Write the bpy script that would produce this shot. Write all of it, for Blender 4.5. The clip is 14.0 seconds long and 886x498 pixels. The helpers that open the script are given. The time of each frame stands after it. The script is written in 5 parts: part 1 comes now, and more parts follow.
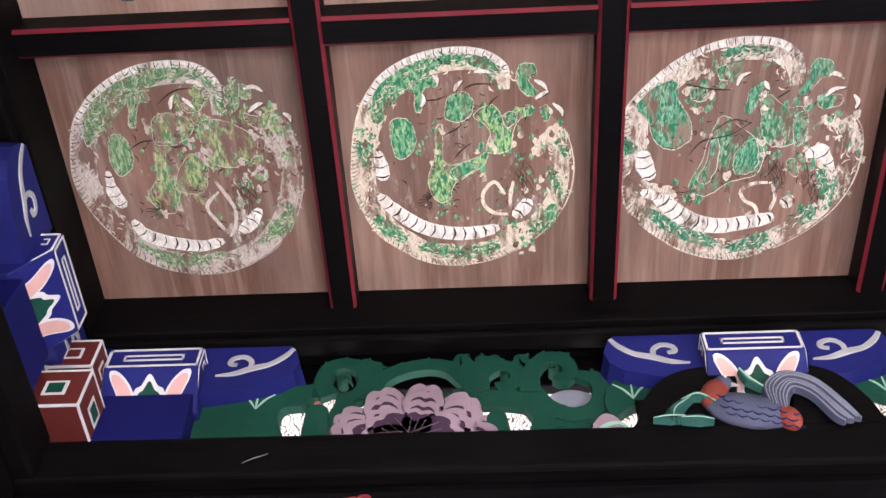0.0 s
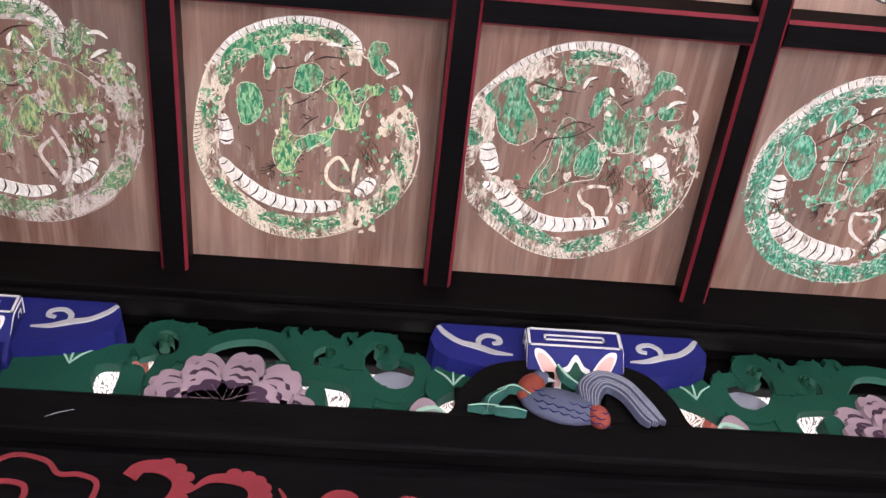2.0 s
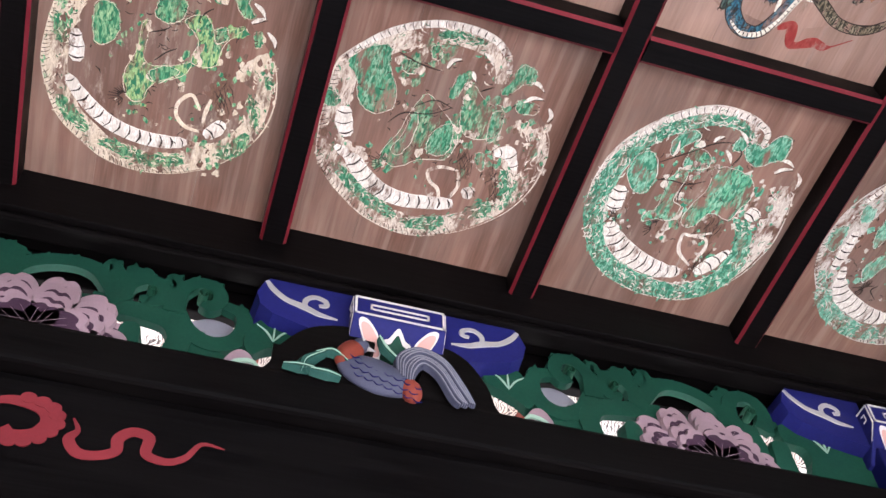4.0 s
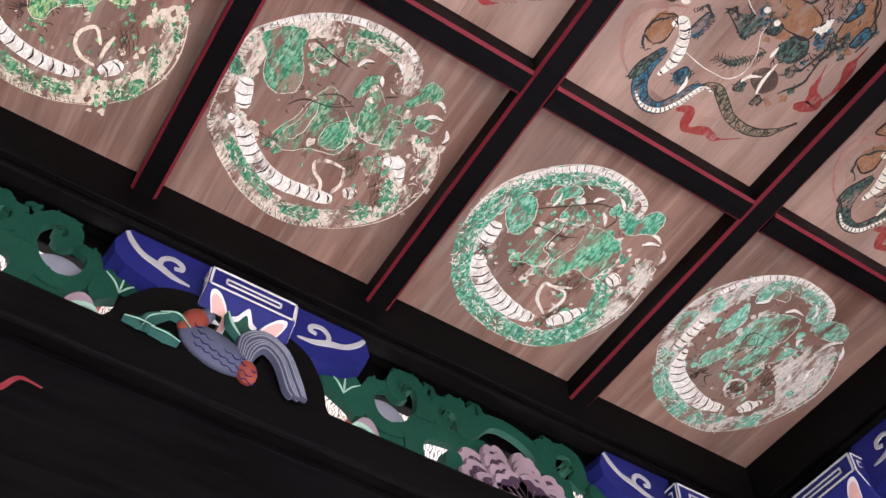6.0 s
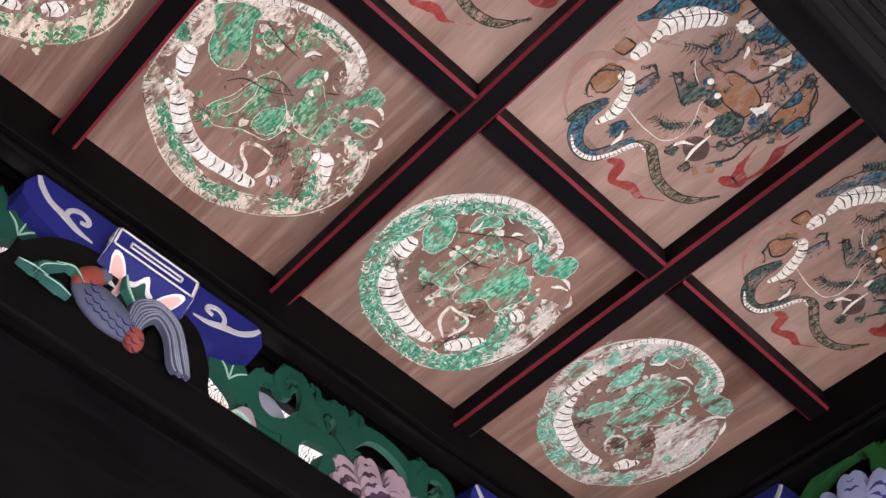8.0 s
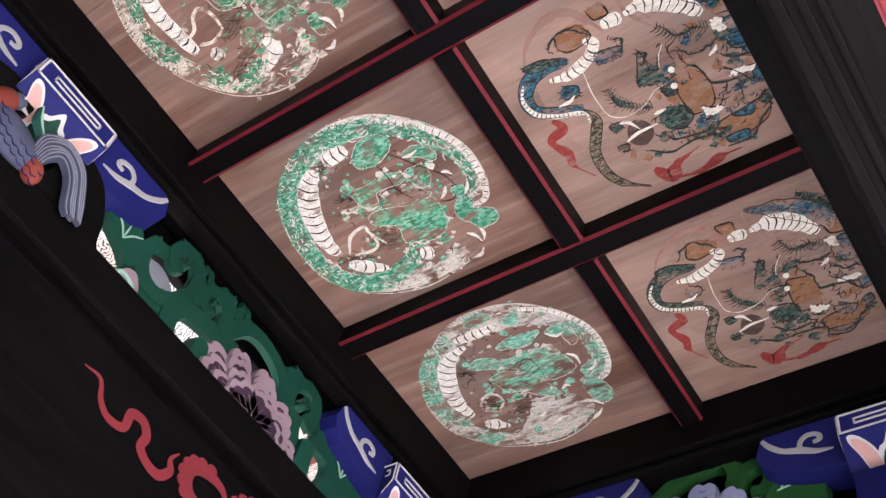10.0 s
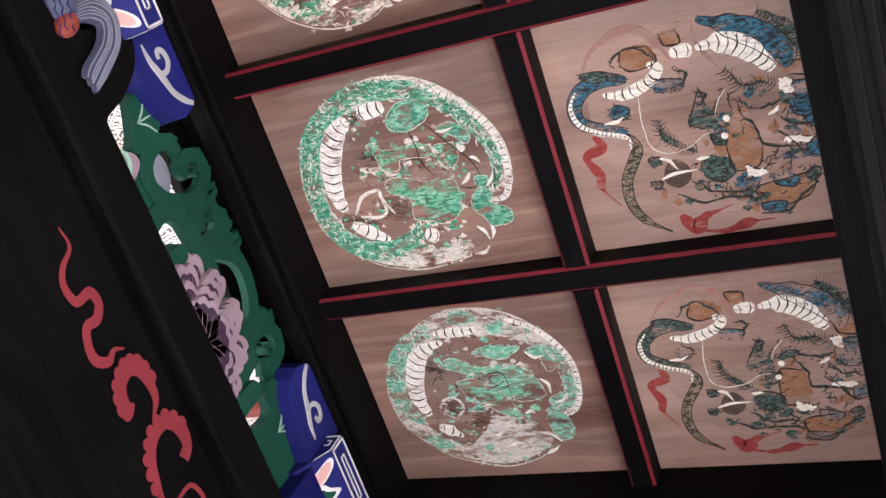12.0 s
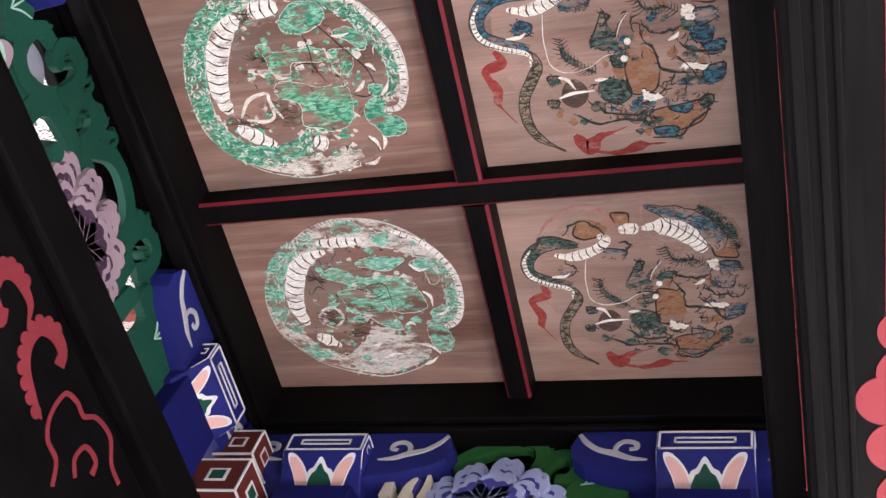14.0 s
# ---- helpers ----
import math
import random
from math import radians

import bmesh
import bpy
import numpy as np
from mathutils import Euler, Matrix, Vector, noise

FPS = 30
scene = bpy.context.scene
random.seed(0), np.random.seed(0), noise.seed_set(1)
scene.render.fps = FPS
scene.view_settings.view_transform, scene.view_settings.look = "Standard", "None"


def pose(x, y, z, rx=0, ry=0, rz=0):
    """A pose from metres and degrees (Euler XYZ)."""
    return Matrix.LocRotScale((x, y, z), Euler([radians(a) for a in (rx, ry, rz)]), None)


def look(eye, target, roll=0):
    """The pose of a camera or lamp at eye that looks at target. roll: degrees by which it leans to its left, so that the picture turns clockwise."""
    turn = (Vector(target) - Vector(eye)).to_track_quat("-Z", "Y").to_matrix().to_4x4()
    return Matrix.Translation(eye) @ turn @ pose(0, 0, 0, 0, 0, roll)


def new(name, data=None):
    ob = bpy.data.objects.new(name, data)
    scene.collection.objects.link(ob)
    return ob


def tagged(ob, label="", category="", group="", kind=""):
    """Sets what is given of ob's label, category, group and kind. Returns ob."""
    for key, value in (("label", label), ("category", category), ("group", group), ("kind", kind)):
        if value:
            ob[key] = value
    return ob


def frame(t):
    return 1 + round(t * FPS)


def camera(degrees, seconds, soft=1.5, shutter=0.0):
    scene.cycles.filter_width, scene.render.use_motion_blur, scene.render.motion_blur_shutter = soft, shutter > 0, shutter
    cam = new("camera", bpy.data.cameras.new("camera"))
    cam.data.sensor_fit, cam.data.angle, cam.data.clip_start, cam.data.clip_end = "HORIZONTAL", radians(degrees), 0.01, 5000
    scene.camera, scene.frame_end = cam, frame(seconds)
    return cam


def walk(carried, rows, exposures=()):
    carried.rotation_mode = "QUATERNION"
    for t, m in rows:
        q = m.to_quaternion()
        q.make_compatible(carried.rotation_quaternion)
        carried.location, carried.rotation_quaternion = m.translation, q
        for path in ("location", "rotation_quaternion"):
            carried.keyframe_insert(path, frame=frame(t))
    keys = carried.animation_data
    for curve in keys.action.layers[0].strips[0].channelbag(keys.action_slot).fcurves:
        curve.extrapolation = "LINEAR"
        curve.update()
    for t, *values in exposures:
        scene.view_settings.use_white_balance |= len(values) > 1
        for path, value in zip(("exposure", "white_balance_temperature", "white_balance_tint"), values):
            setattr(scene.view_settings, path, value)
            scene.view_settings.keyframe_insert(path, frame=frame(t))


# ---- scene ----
cam = camera(45.0, 14.0)
PATH = [
    (0, (1.171, -1.045, 1.885), (1.081, 0.091, 3.528), 1.8),
    (0.5, (1.2, -1.04, 1.883), (1.154, 0.108, 3.52), 1.1),
    (1, (1.245, -1.022, 1.875), (1.245, 0.127, 3.512), 1.0),
    (1.5, (1.274, -1.022, 1.87), (1.331, 0.125, 3.507), -0.3),
    (2, (1.294, -1.029, 1.875), (1.426, 0.124, 3.504), -1.5),
    (2.5, (1.363, -1.04, 1.887), (1.562, 0.121, 3.504), -1.5),
    (5, (1.341, -0.977, 1.813), (1.849, 0.098, 3.421), -2.2),
    (5.5, (1.356, -0.978, 1.81), (1.908, 0.061, 3.428), -0.4),
    (6, (1.364, -0.987, 1.814), (1.968, 0.01, 3.439), 0.8),
    (6.5, (1.383, -0.998, 1.814), (2.013, -0.037, 3.451), 2.2),
    (7, (1.387, -0.996, 1.819), (2.033, -0.065, 3.467), 2.8),
    (7.5, (1.404, -0.985, 1.811), (2.068, -0.08, 3.467), 4.4),
    (8, (1.401, -0.973, 1.797), (2.098, -0.097, 3.455), 5.4),
    (8.5, (1.414, -0.952, 1.795), (2.134, -0.104, 3.458), 7.6),
    (9, (1.426, -0.955, 1.795), (2.182, -0.122, 3.449), 9.6),
    (9.2, (1.438, -0.96, 1.788), (2.212, -0.119, 3.429), 10.5),
    (11.3, (1.692, -1.099, 1.847), (2.46, -0.205, 3.463), 28.5),
    (11.5, (1.709, -1.094, 1.837), (2.457, -0.192, 3.458), 30.5),
    (12, (1.704, -0.992, 1.816), (2.446, -0.109, 3.45), 35.8),
    (12.5, (1.679, -0.889, 1.778), (2.506, -0.098, 3.418), 33.7),
    (13, (1.675, -0.857, 1.819), (2.577, -0.146, 3.456), 29.8),
    (13.5, (1.664, -0.866, 1.826), (2.612, -0.202, 3.457), 26.9),
    (14, (1.661, -0.857, 1.818), (2.637, -0.227, 3.446), 24.0),
]
EXPOSURE = [(0, 2.45), (5, 2.38), (9, 2.3), (14, 2.32)]
walk(cam, [(t, look(e, g, r)) for t, e, g, r in PATH], EXPOSURE)

# ---------------------------------------------------------------- light
world = bpy.data.worlds.new("sky")
scene.world = world
world.use_nodes = True
wn = world.node_tree
sky = wn.nodes.new("ShaderNodeTexSky")
sky.sky_type, sky.sun_disc = "NISHITA", False
sky.sun_elevation, sky.sun_rotation = radians(52), radians(220)
wn.links.new(sky.outputs[0], wn.nodes["Background"].inputs[0])
wn.nodes["Background"].inputs[1].default_value = 0.12
sun = new("sun", bpy.data.lights.new("sun", "SUN"))
sun.data.energy, sun.data.angle, sun.data.color = 5.0, radians(0.5), (1.0, 0.95, 0.93)
sun.matrix_world = look((-2.3, -5.0, 8.4), (1.9, 0, 0))
# added area lamp, standing in for daylight from an assumed open south side
south_fill = new("south_fill_light", bpy.data.lights.new("south_fill_light", "AREA"))
south_fill.data.shape, south_fill.data.size, south_fill.data.size_y = "RECTANGLE", 2.4, 1.8
south_fill.data.energy, south_fill.data.color = 26, (1.0, 0.93, 0.92)
south_fill.matrix_world = look((2.15, -3.0, 0.7), (1.95, 0.3, 4.35))

# a second added area lamp, brightening the eave boards from the north
eave_fill = new("north_fill_light", bpy.data.lights.new("north_fill_light", "AREA"))
eave_fill.data.shape, eave_fill.data.size, eave_fill.data.size_y = "RECTANGLE", 4.6, 1.6
eave_fill.data.energy, eave_fill.data.color = 32, (1.0, 0.95, 0.92)
eave_fill.matrix_world = look((1.9, 3.6, 1.2), (1.9, 1.6, 4.4))


# ---------------------------------------------------------------- materials
def node_material(name, rough=0.6, metal=0.0):
    m = bpy.data.materials.new(name)
    m.use_nodes = True
    nt = m.node_tree
    b = nt.nodes["Principled BSDF"]
    b.inputs["Roughness"].default_value, b.inputs["Metallic"].default_value = rough, metal
    return m, nt, b


def noise_node(nt, scale, detail=4.0, stretch=(1, 1, 1), seed=0.0, coord="Object"):
    tc = nt.nodes.new("ShaderNodeNewGeometry") if coord == "World" else nt.nodes.new("ShaderNodeTexCoord")
    mp = nt.nodes.new("ShaderNodeMapping")
    mp.inputs["Scale"].default_value = stretch
    mp.inputs["Location"].default_value = (seed, seed * 1.7, seed * 0.3)
    nt.links.new(tc.outputs["Position" if coord == "World" else coord], mp.inputs[0])
    n = nt.nodes.new("ShaderNodeTexNoise")
    n.inputs["Scale"].default_value, n.inputs["Detail"].default_value, n.inputs["Roughness"].default_value = scale, detail, 0.5 if detail < 8 else 0.72
    nt.links.new(mp.outputs[0], n.inputs[0])
    return n.outputs[0]


def ramp(nt, src, stops):
    r = nt.nodes.new("ShaderNodeValToRGB")
    while len(r.color_ramp.elements) < len(stops):
        r.color_ramp.elements.new(0.5)
    for e, (p, c) in zip(r.color_ramp.elements, stops):
        e.position, e.color = p, (*c, 1) if len(c) == 3 else c
    nt.links.new(src, r.inputs[0])
    return r.outputs[0]


def mix(nt, fac, a, b, mode="MIX"):
    m = nt.nodes.new("ShaderNodeMix")
    m.data_type, m.blend_type = "RGBA", mode
    for sock, v in ((m.inputs[0], fac), (m.inputs[6], a), (m.inputs[7], b)):
        if isinstance(v, (int, float)):
            sock.default_value = v
        elif isinstance(v, tuple):
            sock.default_value = (*v, 1) if len(v) == 3 else v
        else:
            nt.links.new(v, sock)
    return m.outputs[2]


def bump(nt, b, src, strength=0.3, dist=0.002):
    n = nt.nodes.new("ShaderNodeBump")
    n.inputs["Strength"].default_value, n.inputs["Distance"].default_value = strength, dist
    nt.links.new(src, n.inputs["Height"])
    nt.links.new(n.outputs[0], b.inputs["Normal"])


def painted(name, colour, rough=0.55, vary=0.25, scale=14.0, wear=0.0, under=(0.16, 0.11, 0.08)):
    """Matt pigment on carved wood: cloudy tone, brush grain, chips down to the wood."""
    m, nt, b = node_material(name, rough)
    big = noise_node(nt, scale * 0.35, 3, coord="World")
    fine = noise_node(nt, scale * 9, 6, coord="World")
    dark = tuple(c * (1 - vary) for c in colour)
    light = tuple(min(1, c * (1 + vary)) for c in colour)
    col = ramp(nt, big, [(0.3, dark), (0.7, light)])
    col = mix(nt, 0.35, col, ramp(nt, fine, [(0.25, dark), (0.75, light)]))
    if wear:
        chips = noise_node(nt, scale * 3.5, 8, coord="World", seed=3.1)
        mask = ramp(nt, chips, [(0.36 + wear * 0.22, (1, 1, 1)), (0.40 + wear * 0.22, (0, 0, 0))])
        col = mix(nt, mask, col, under)
    nt.links.new(col, b.inputs["Base Color"])
    b.inputs["Specular IOR Level"].default_value = 0.16
    bump(nt, b, fine, 0.25, 0.001)
    return m


def lacquer(name, colour, rough=0.38):
    """Black lacquer on timber: long streaks along the grain and dusty patches."""
    m, nt, b = node_material(name, rough)
    streak = noise_node(nt, 9, 6, (0.5, 14, 14), coord="Object")
    dust = noise_node(nt, 3.2, 5, coord="World")
    col = ramp(nt, streak, [(0.35, colour), (0.75, tuple(c * 1.8 + 0.002 for c in colour))])
    col = mix(nt, ramp(nt, dust, [(0.45, (0, 0, 0)), (0.8, (0.35, 0.35, 0.35))]), col, (0.0045, 0.0036, 0.0036))
    nt.links.new(col, b.inputs["Base Color"])
    rr = ramp(nt, dust, [(0.3, (rough - 0.08,) * 3), (0.8, (rough + 0.25,) * 3)])
    nt.links.new(rr, b.inputs["Roughness"])
    b.inputs["Specular IOR Level"].default_value = 0.05
    bump(nt, b, streak, 0.2, 0.0015)
    return m


def wood_colour(nt, base, seed=0.0):
    """Old cedar boards: wide figure, fine grain along y, grey-brown stains."""
    wide = noise_node(nt, 2.6, 5, (3.0, 0.45, 1), seed, "World")
    fine = noise_node(nt, 30, 7, (6, 0.35, 1), seed + 2, "World")
    stain = noise_node(nt, 3.3, 5, seed=seed + 5, coord="World")
    d = (base[0] * 0.46, base[1] * 0.35, base[2] * 0.30)
    l = tuple(min(1, c * 1.5) for c in base)
    col = ramp(nt, wide, [(0.3, d), (0.68, l)])
    col = mix(nt, 0.30, col, ramp(nt, fine, [(0.28, tuple(c * 0.6 for c in base)), (0.7, l)]))
    drip = noise_node(nt, 7, 6, (5, 0.25, 1), seed + 8, "World")
    col = mix(nt, ramp(nt, drip, [(0.52, (0, 0, 0)), (0.72, (0.5, 0.5, 0.5))]), col, (0.36, 0.26, 0.22))
    grey = (base[0] * 0.8, base[0] * 0.66, base[0] * 0.6)
    col = mix(nt, ramp(nt, stain, [(0.42, (0, 0, 0)), (0.72, (0.5, 0.5, 0.5))]), col, grey)
    return col, fine


def board_wood(name, base, seed):
    m, nt, b = node_material(name, 0.62)
    col, fine = wood_colour(nt, base, seed)
    nt.links.new(col, b.inputs["Base Color"])
    b.inputs["Specular IOR Level"].default_value = 0.25
    bump(nt, b, fine, 0.25, 0.001)
    return m


def worn_paint(name, colours, wood, seed, keep=0.6, fleck=None, scale=26.0):
    """Flaking pigment on a cedar board: two tones in brushed patches, dark flecks, bare wood where it came off."""
    m, nt, b = node_material(name, 0.68)
    wcol, fine = wood_colour(nt, wood, seed)
    tone = noise_node(nt, scale * 1.5, 6, (1.5, 0.6, 1), seed + 1, "World")
    brush = noise_node(nt, scale * 6, 5, (2.2, 0.5, 1), seed + 4, "World")
    dark = tuple(c * 0.55 for c in colours[0])
    col = ramp(nt, tone, [(0.36, colours[0]), (0.50, tuple((p + q) / 2 for p, q in zip(*colours))), (0.66, colours[1])])
    col = mix(nt, ramp(nt, brush, [(0.42, (0.75, 0.75, 0.75)), (0.56, (0, 0, 0))]), col, dark if fleck else tuple(c * 0.8 for c in colours[0]))
    if fleck:
        f = noise_node(nt, scale * 2.6, 6, (1.8, 0.6, 1), seed + 7, "World")
        col = mix(nt, ramp(nt, f, [(0.50, (0, 0, 0)), (0.56, (1, 1, 1))]), col, fleck)
    chips = noise_node(nt, scale * 0.50, 9, (1.5, 0.5, 1), seed + 11, "World")
    small = noise_node(nt, scale * 3.2, 8, (2.0, 0.45, 1), seed + 13, "World")
    edge = 0.62 - 0.30 * (1 - keep)
    mask = ramp(nt, chips, [(edge - 0.05, (1, 1, 1)), (edge + 0.04, (0, 0, 0))])
    mask = mix(nt, 1.0, mask, ramp(nt, small, [(edge + 0.02, (1, 1, 1)), (edge + 0.09, (0.25, 0.25, 0.25))]), "MULTIPLY")
    col = mix(nt, mask, wcol, col)
    nt.links.new(col, b.inputs["Base Color"])
    b.inputs["Specular IOR Level"].default_value = 0.25
    bump(nt, b, small, 0.5, 0.002)
    return m


BLACK = lacquer("black_lacquer", (0.0017, 0.0014, 0.0016))
BLACK_BEAM = lacquer("black_beam_lacquer", (0.0013, 0.0010, 0.0012), 0.5)
RED_EDGE = painted("red_edge_paint", (0.1258, 0.0118, 0.0207), 0.5, 0.25, 20, 0.0)
PINK_RED = painted("cloud_red_paint", (0.1702, 0.0222, 0.0296), 0.55, 0.15, 18)
BLUE = painted("ultramarine_paint", (0.0098, 0.0118, 0.1080), 0.6, 0.30, 10)
BLUE_DARK = painted("deep_blue_paint", (0.0040, 0.0048, 0.0720), 0.6, 0.2, 10)
WHITE = painted("white_line_paint", (0.5328, 0.5180, 0.5476), 0.6, 0.1, 30)
SILVER = painted("grey_scroll_paint", (0.3108, 0.3108, 0.3330), 0.55, 0.18, 30)
GREEN = painted("malachite_green_paint", (0.0062, 0.0455, 0.0310), 0.62, 0.28, 12)
GREEN_BRIGHT = painted("leaf_green_paint", (0.0163, 0.0777, 0.0222), 0.6, 0.22, 14)
PALE_GREEN = painted("pale_green_paint", (0.2812, 0.4440, 0.3700), 0.6, 0.15, 20)
PETAL_PINK = painted("lotus_pink_paint", (0.5328, 0.3108, 0.2960), 0.6, 0.12, 20)
LILAC = painted("lilac_paint", (0.255, 0.180, 0.225), 0.6, 0.2, 20)
PURPLE = painted("dark_purple_paint", (0.0407, 0.0207, 0.0407), 0.6, 0.3, 20)
PEONY_BLUE = painted("pale_blue_paint", (0.2664, 0.2960, 0.4884), 0.6, 0.2, 20)
PEONY_DEEP = painted("violet_blue_paint", (0.0444, 0.0407, 0.1998), 0.6, 0.25, 20)
BIRD_BLUE = painted("grey_blue_paint", (0.058, 0.063, 0.105), 0.6, 0.25, 30)
BIRD_LINE = painted("blue_white_paint", (0.215, 0.220, 0.280), 0.6, 0.15, 30)
BIRD_RED = painted("coral_paint", (0.1776, 0.0370, 0.0266), 0.6, 0.2, 25)
TEAL = painted("teal_paint", (0.020, 0.075, 0.066), 0.6, 0.25, 25)
CREAM = painted("cream_paint", (0.4588, 0.4070, 0.3404), 0.6, 0.15, 25)
CLOUD_DARK = painted("dark_cloud_line", (0.0740, 0.0089, 0.0118), 0.55, 0.15, 18)
BRICK_RED = painted("vermilion_brown_paint", (0.080, 0.014, 0.0125), 0.6, 0.25, 14)
STONE = painted("stone_paving", (0.54, 0.50, 0.48), 0.85, 0.2, 2)
PLASTER = painted("roof_board", (0.20, 0.16, 0.13), 0.8, 0.2, 3)


# ---------------------------------------------------------------- mesh helpers
def finish(bm, name, material, smooth=False):
    bmesh.ops.recalc_face_normals(bm, faces=bm.faces)
    me = bpy.data.meshes.new(name)
    bm.to_mesh(me)
    bm.free()
    me.materials.append(material)
    if smooth:
        for p in me.polygons:
            p.use_smooth = True
    return me


def part(name, bm, material, parent, label="", smooth=False):
    ob = new(name, finish(bm, name, material, smooth))
    ob.parent = parent
    return tagged(ob, label)


def thing(name, label, category, m=None, group="", kind=""):
    ob = new(name)
    ob.empty_display_size = 0.1
    ob.matrix_basis = m or Matrix()
    return tagged(ob, label, category, group, kind)


def solid(name, bm, material, label, category, kind="structure", group=""):
    return tagged(new(name, finish(bm, name, material)), label, category, group, kind)


def box(bm, lo, hi, bevel=0.0):
    lo, hi = Vector(lo), Vector(hi)
    m = Matrix.LocRotScale((lo + hi) / 2, None, hi - lo)
    r = bmesh.ops.create_cube(bm, size=1, matrix=m)
    if bevel:
        edges = {e for v in r["verts"] for e in v.link_edges}
        bmesh.ops.bevel(bm, geom=list(edges), offset=bevel, segments=2, affect="EDGES", profile=0.6)
    return bm


def boxed(lo, hi, bevel=0.0):
    return box(bmesh.new(), lo, hi, bevel)


def smooth_line(pts, per=6, closed=False):
    """A Catmull-Rom line through 2D points."""
    p = [Vector(q[:2]) for q in pts]
    n = len(p)
    out = []
    spans = n if closed else n - 1
    for i in range(spans):
        a, b, c, d = (p[(i - 1) % n] if closed or i else p[0] * 2 - p[1], p[i], p[(i + 1) % n],
                      p[(i + 2) % n] if closed or i + 2 < n else p[-1] * 2 - p[-2])
        for k in range(per):
            t = k / per
            out.append(0.5 * ((2 * b) + (c - a) * t + (2 * a - 5 * b + 4 * c - d) * t * t + (3 * b - a - 3 * c + d) * t ** 3))
    if not closed:
        out.append(p[-1])
    return out


def ribbon(bm, pts, widths, depth, m, per=6, chamfer=0.8, closed=False):
    """A strip along a smooth 2D line, its widths spread evenly along it, raised by depth; m takes (u, v, depth) into space."""
    line = smooth_line(pts, per, closed)
    n = len(line)
    xs = np.linspace(0, 1, len(widths))
    rows = []
    for i, p in enumerate(line):
        a = line[(i - 1) % n] if closed else line[max(i - 1, 0)]
        b = line[(i + 1) % n] if closed else line[min(i + 1, n - 1)]
        d = b - a
        d = d.normalized() if d.length > 1e-9 else Vector((1, 0))
        s = Vector((-d.y, d.x)) * max(float(np.interp(i / (n - 1), xs, widths)) / 2, 0.0004)
        q = [(p - s, 0), (p - s * chamfer, depth), (p + s * chamfer, depth), (p + s, 0)]
        rows.append([bm.verts.new(m @ Vector((v.x, v.y, z))) for v, z in q])
    pairs = list(zip(rows, rows[1:])) + ([(rows[-1], rows[0])] if closed else [])
    for r, s in pairs:
        for k in range(3):
            bm.faces.new((r[k], r[k + 1], s[k + 1], s[k]))
    if not closed:
        bm.faces.new(rows[0])
        bm.faces.new(rows[-1][::-1])
    return bm


def plate(bm, pts, depth, m, per=5, inset=0.0, smooth=True):
    """A closed 2D outline raised by depth, its top drawn in a little."""
    line = smooth_line(pts, per, True) if smooth else [Vector(p[:2]) for p in pts]
    c = sum(line, Vector((0, 0))) / len(line)
    low = [bm.verts.new(m @ Vector((p.x, p.y, 0))) for p in line]
    top = []
    for p in line:
        q = p + (c - p).normalized() * inset if inset else p
        top.append(bm.verts.new(m @ Vector((q.x, q.y, depth))))
    n = len(line)
    for i in range(n):
        bm.faces.new((low[i], low[(i + 1) % n], top[(i + 1) % n], top[i]))
    f = bm.faces.new(top)
    f.normal_update()
    bmesh.ops.triangulate(bm, faces=[f])
    return bm


def facing_south(x, y, z):
    """(u, v, depth) on a wall that faces -y: u along x, v up."""
    return Matrix(((1, 0, 0, x), (0, 0, -1, y), (0, 1, 0, z), (0, 0, 0, 1)))


# ---------------------------------------------------------------- sizes of the hall
BAR = 0.078                           # width of a coffer bar
Z_BAR, Z_PANEL = 4.35, 4.435          # underside of the bars, underside of the boards
WEST, EAST, NORTH, SOUTH = 0.0, 3.742, 0.86, -0.86   # faces of the border beams
PLATE_TOP, PLATE_LOW = 3.858, 3.720    # wall plate under the brackets
B_W, B_E, B_N, B_Z = 0.095, 3.69, 0.81, 3.77            # origins of the brackets
P_W, P_E, P_N, P_S = 0.022, 3.763, 0.88, -0.765          # inner edges of the wall plates
L_W, L_E, L_N, L_S = -0.02, 3.805, 0.915, -0.845        # inner faces of the lintels below
LINTEL_LOW = 2.85
FLOOR = -0.25

# ---------------------------------------------------------------- setting
solid("ground", boxed((-60, -60, FLOOR - 0.3), (60, 60, FLOOR)), STONE, "pale grey stone paving round the gate hall", "ground")
# unseen slab, added to keep skylight off the coffers; its edge bounds the sunlit floor
bm = boxed((-2.2, -2.4, 4.56), (6.0, 2.6, 4.72), 0.02)
solid("ceiling", bm, PLASTER, "unseen roof slab added above the coffers to block the sky", "ceiling")


def border(name, lo, hi, lip_lo, lip_hi):
    b = boxed(lo, hi, 0.006)
    box(b, lip_lo, lip_hi, 0.01)
    return solid(name, b, BLACK_BEAM, "black lacquered border beam round the coffered ceiling", "beam")


border("border_beam_north", (-0.25, NORTH, 4.262), (4.0, 1.0, 4.54), (-0.25, NORTH + 0.018, 4.235), (4.0, 0.945, 4.26))
border("border_beam_south", (-0.25, -1.16, 4.262), (4.0, SOUTH, 4.54), (-0.25, -1.16, 4.235), (4.0, SOUTH - 0.018, 4.26))
border("border_beam_west", (-0.25, SOUTH, 4.262), (WEST, NORTH, 4.54), (-0.25, SOUTH, 4.235), (WEST - 0.018, NORTH, 4.26))
border("border_beam_east", (EAST, SOUTH, 4.262), (4.0, NORTH, 4.54), (EAST + 0.018, SOUTH, 4.235), (4.0, NORTH, 4.26))


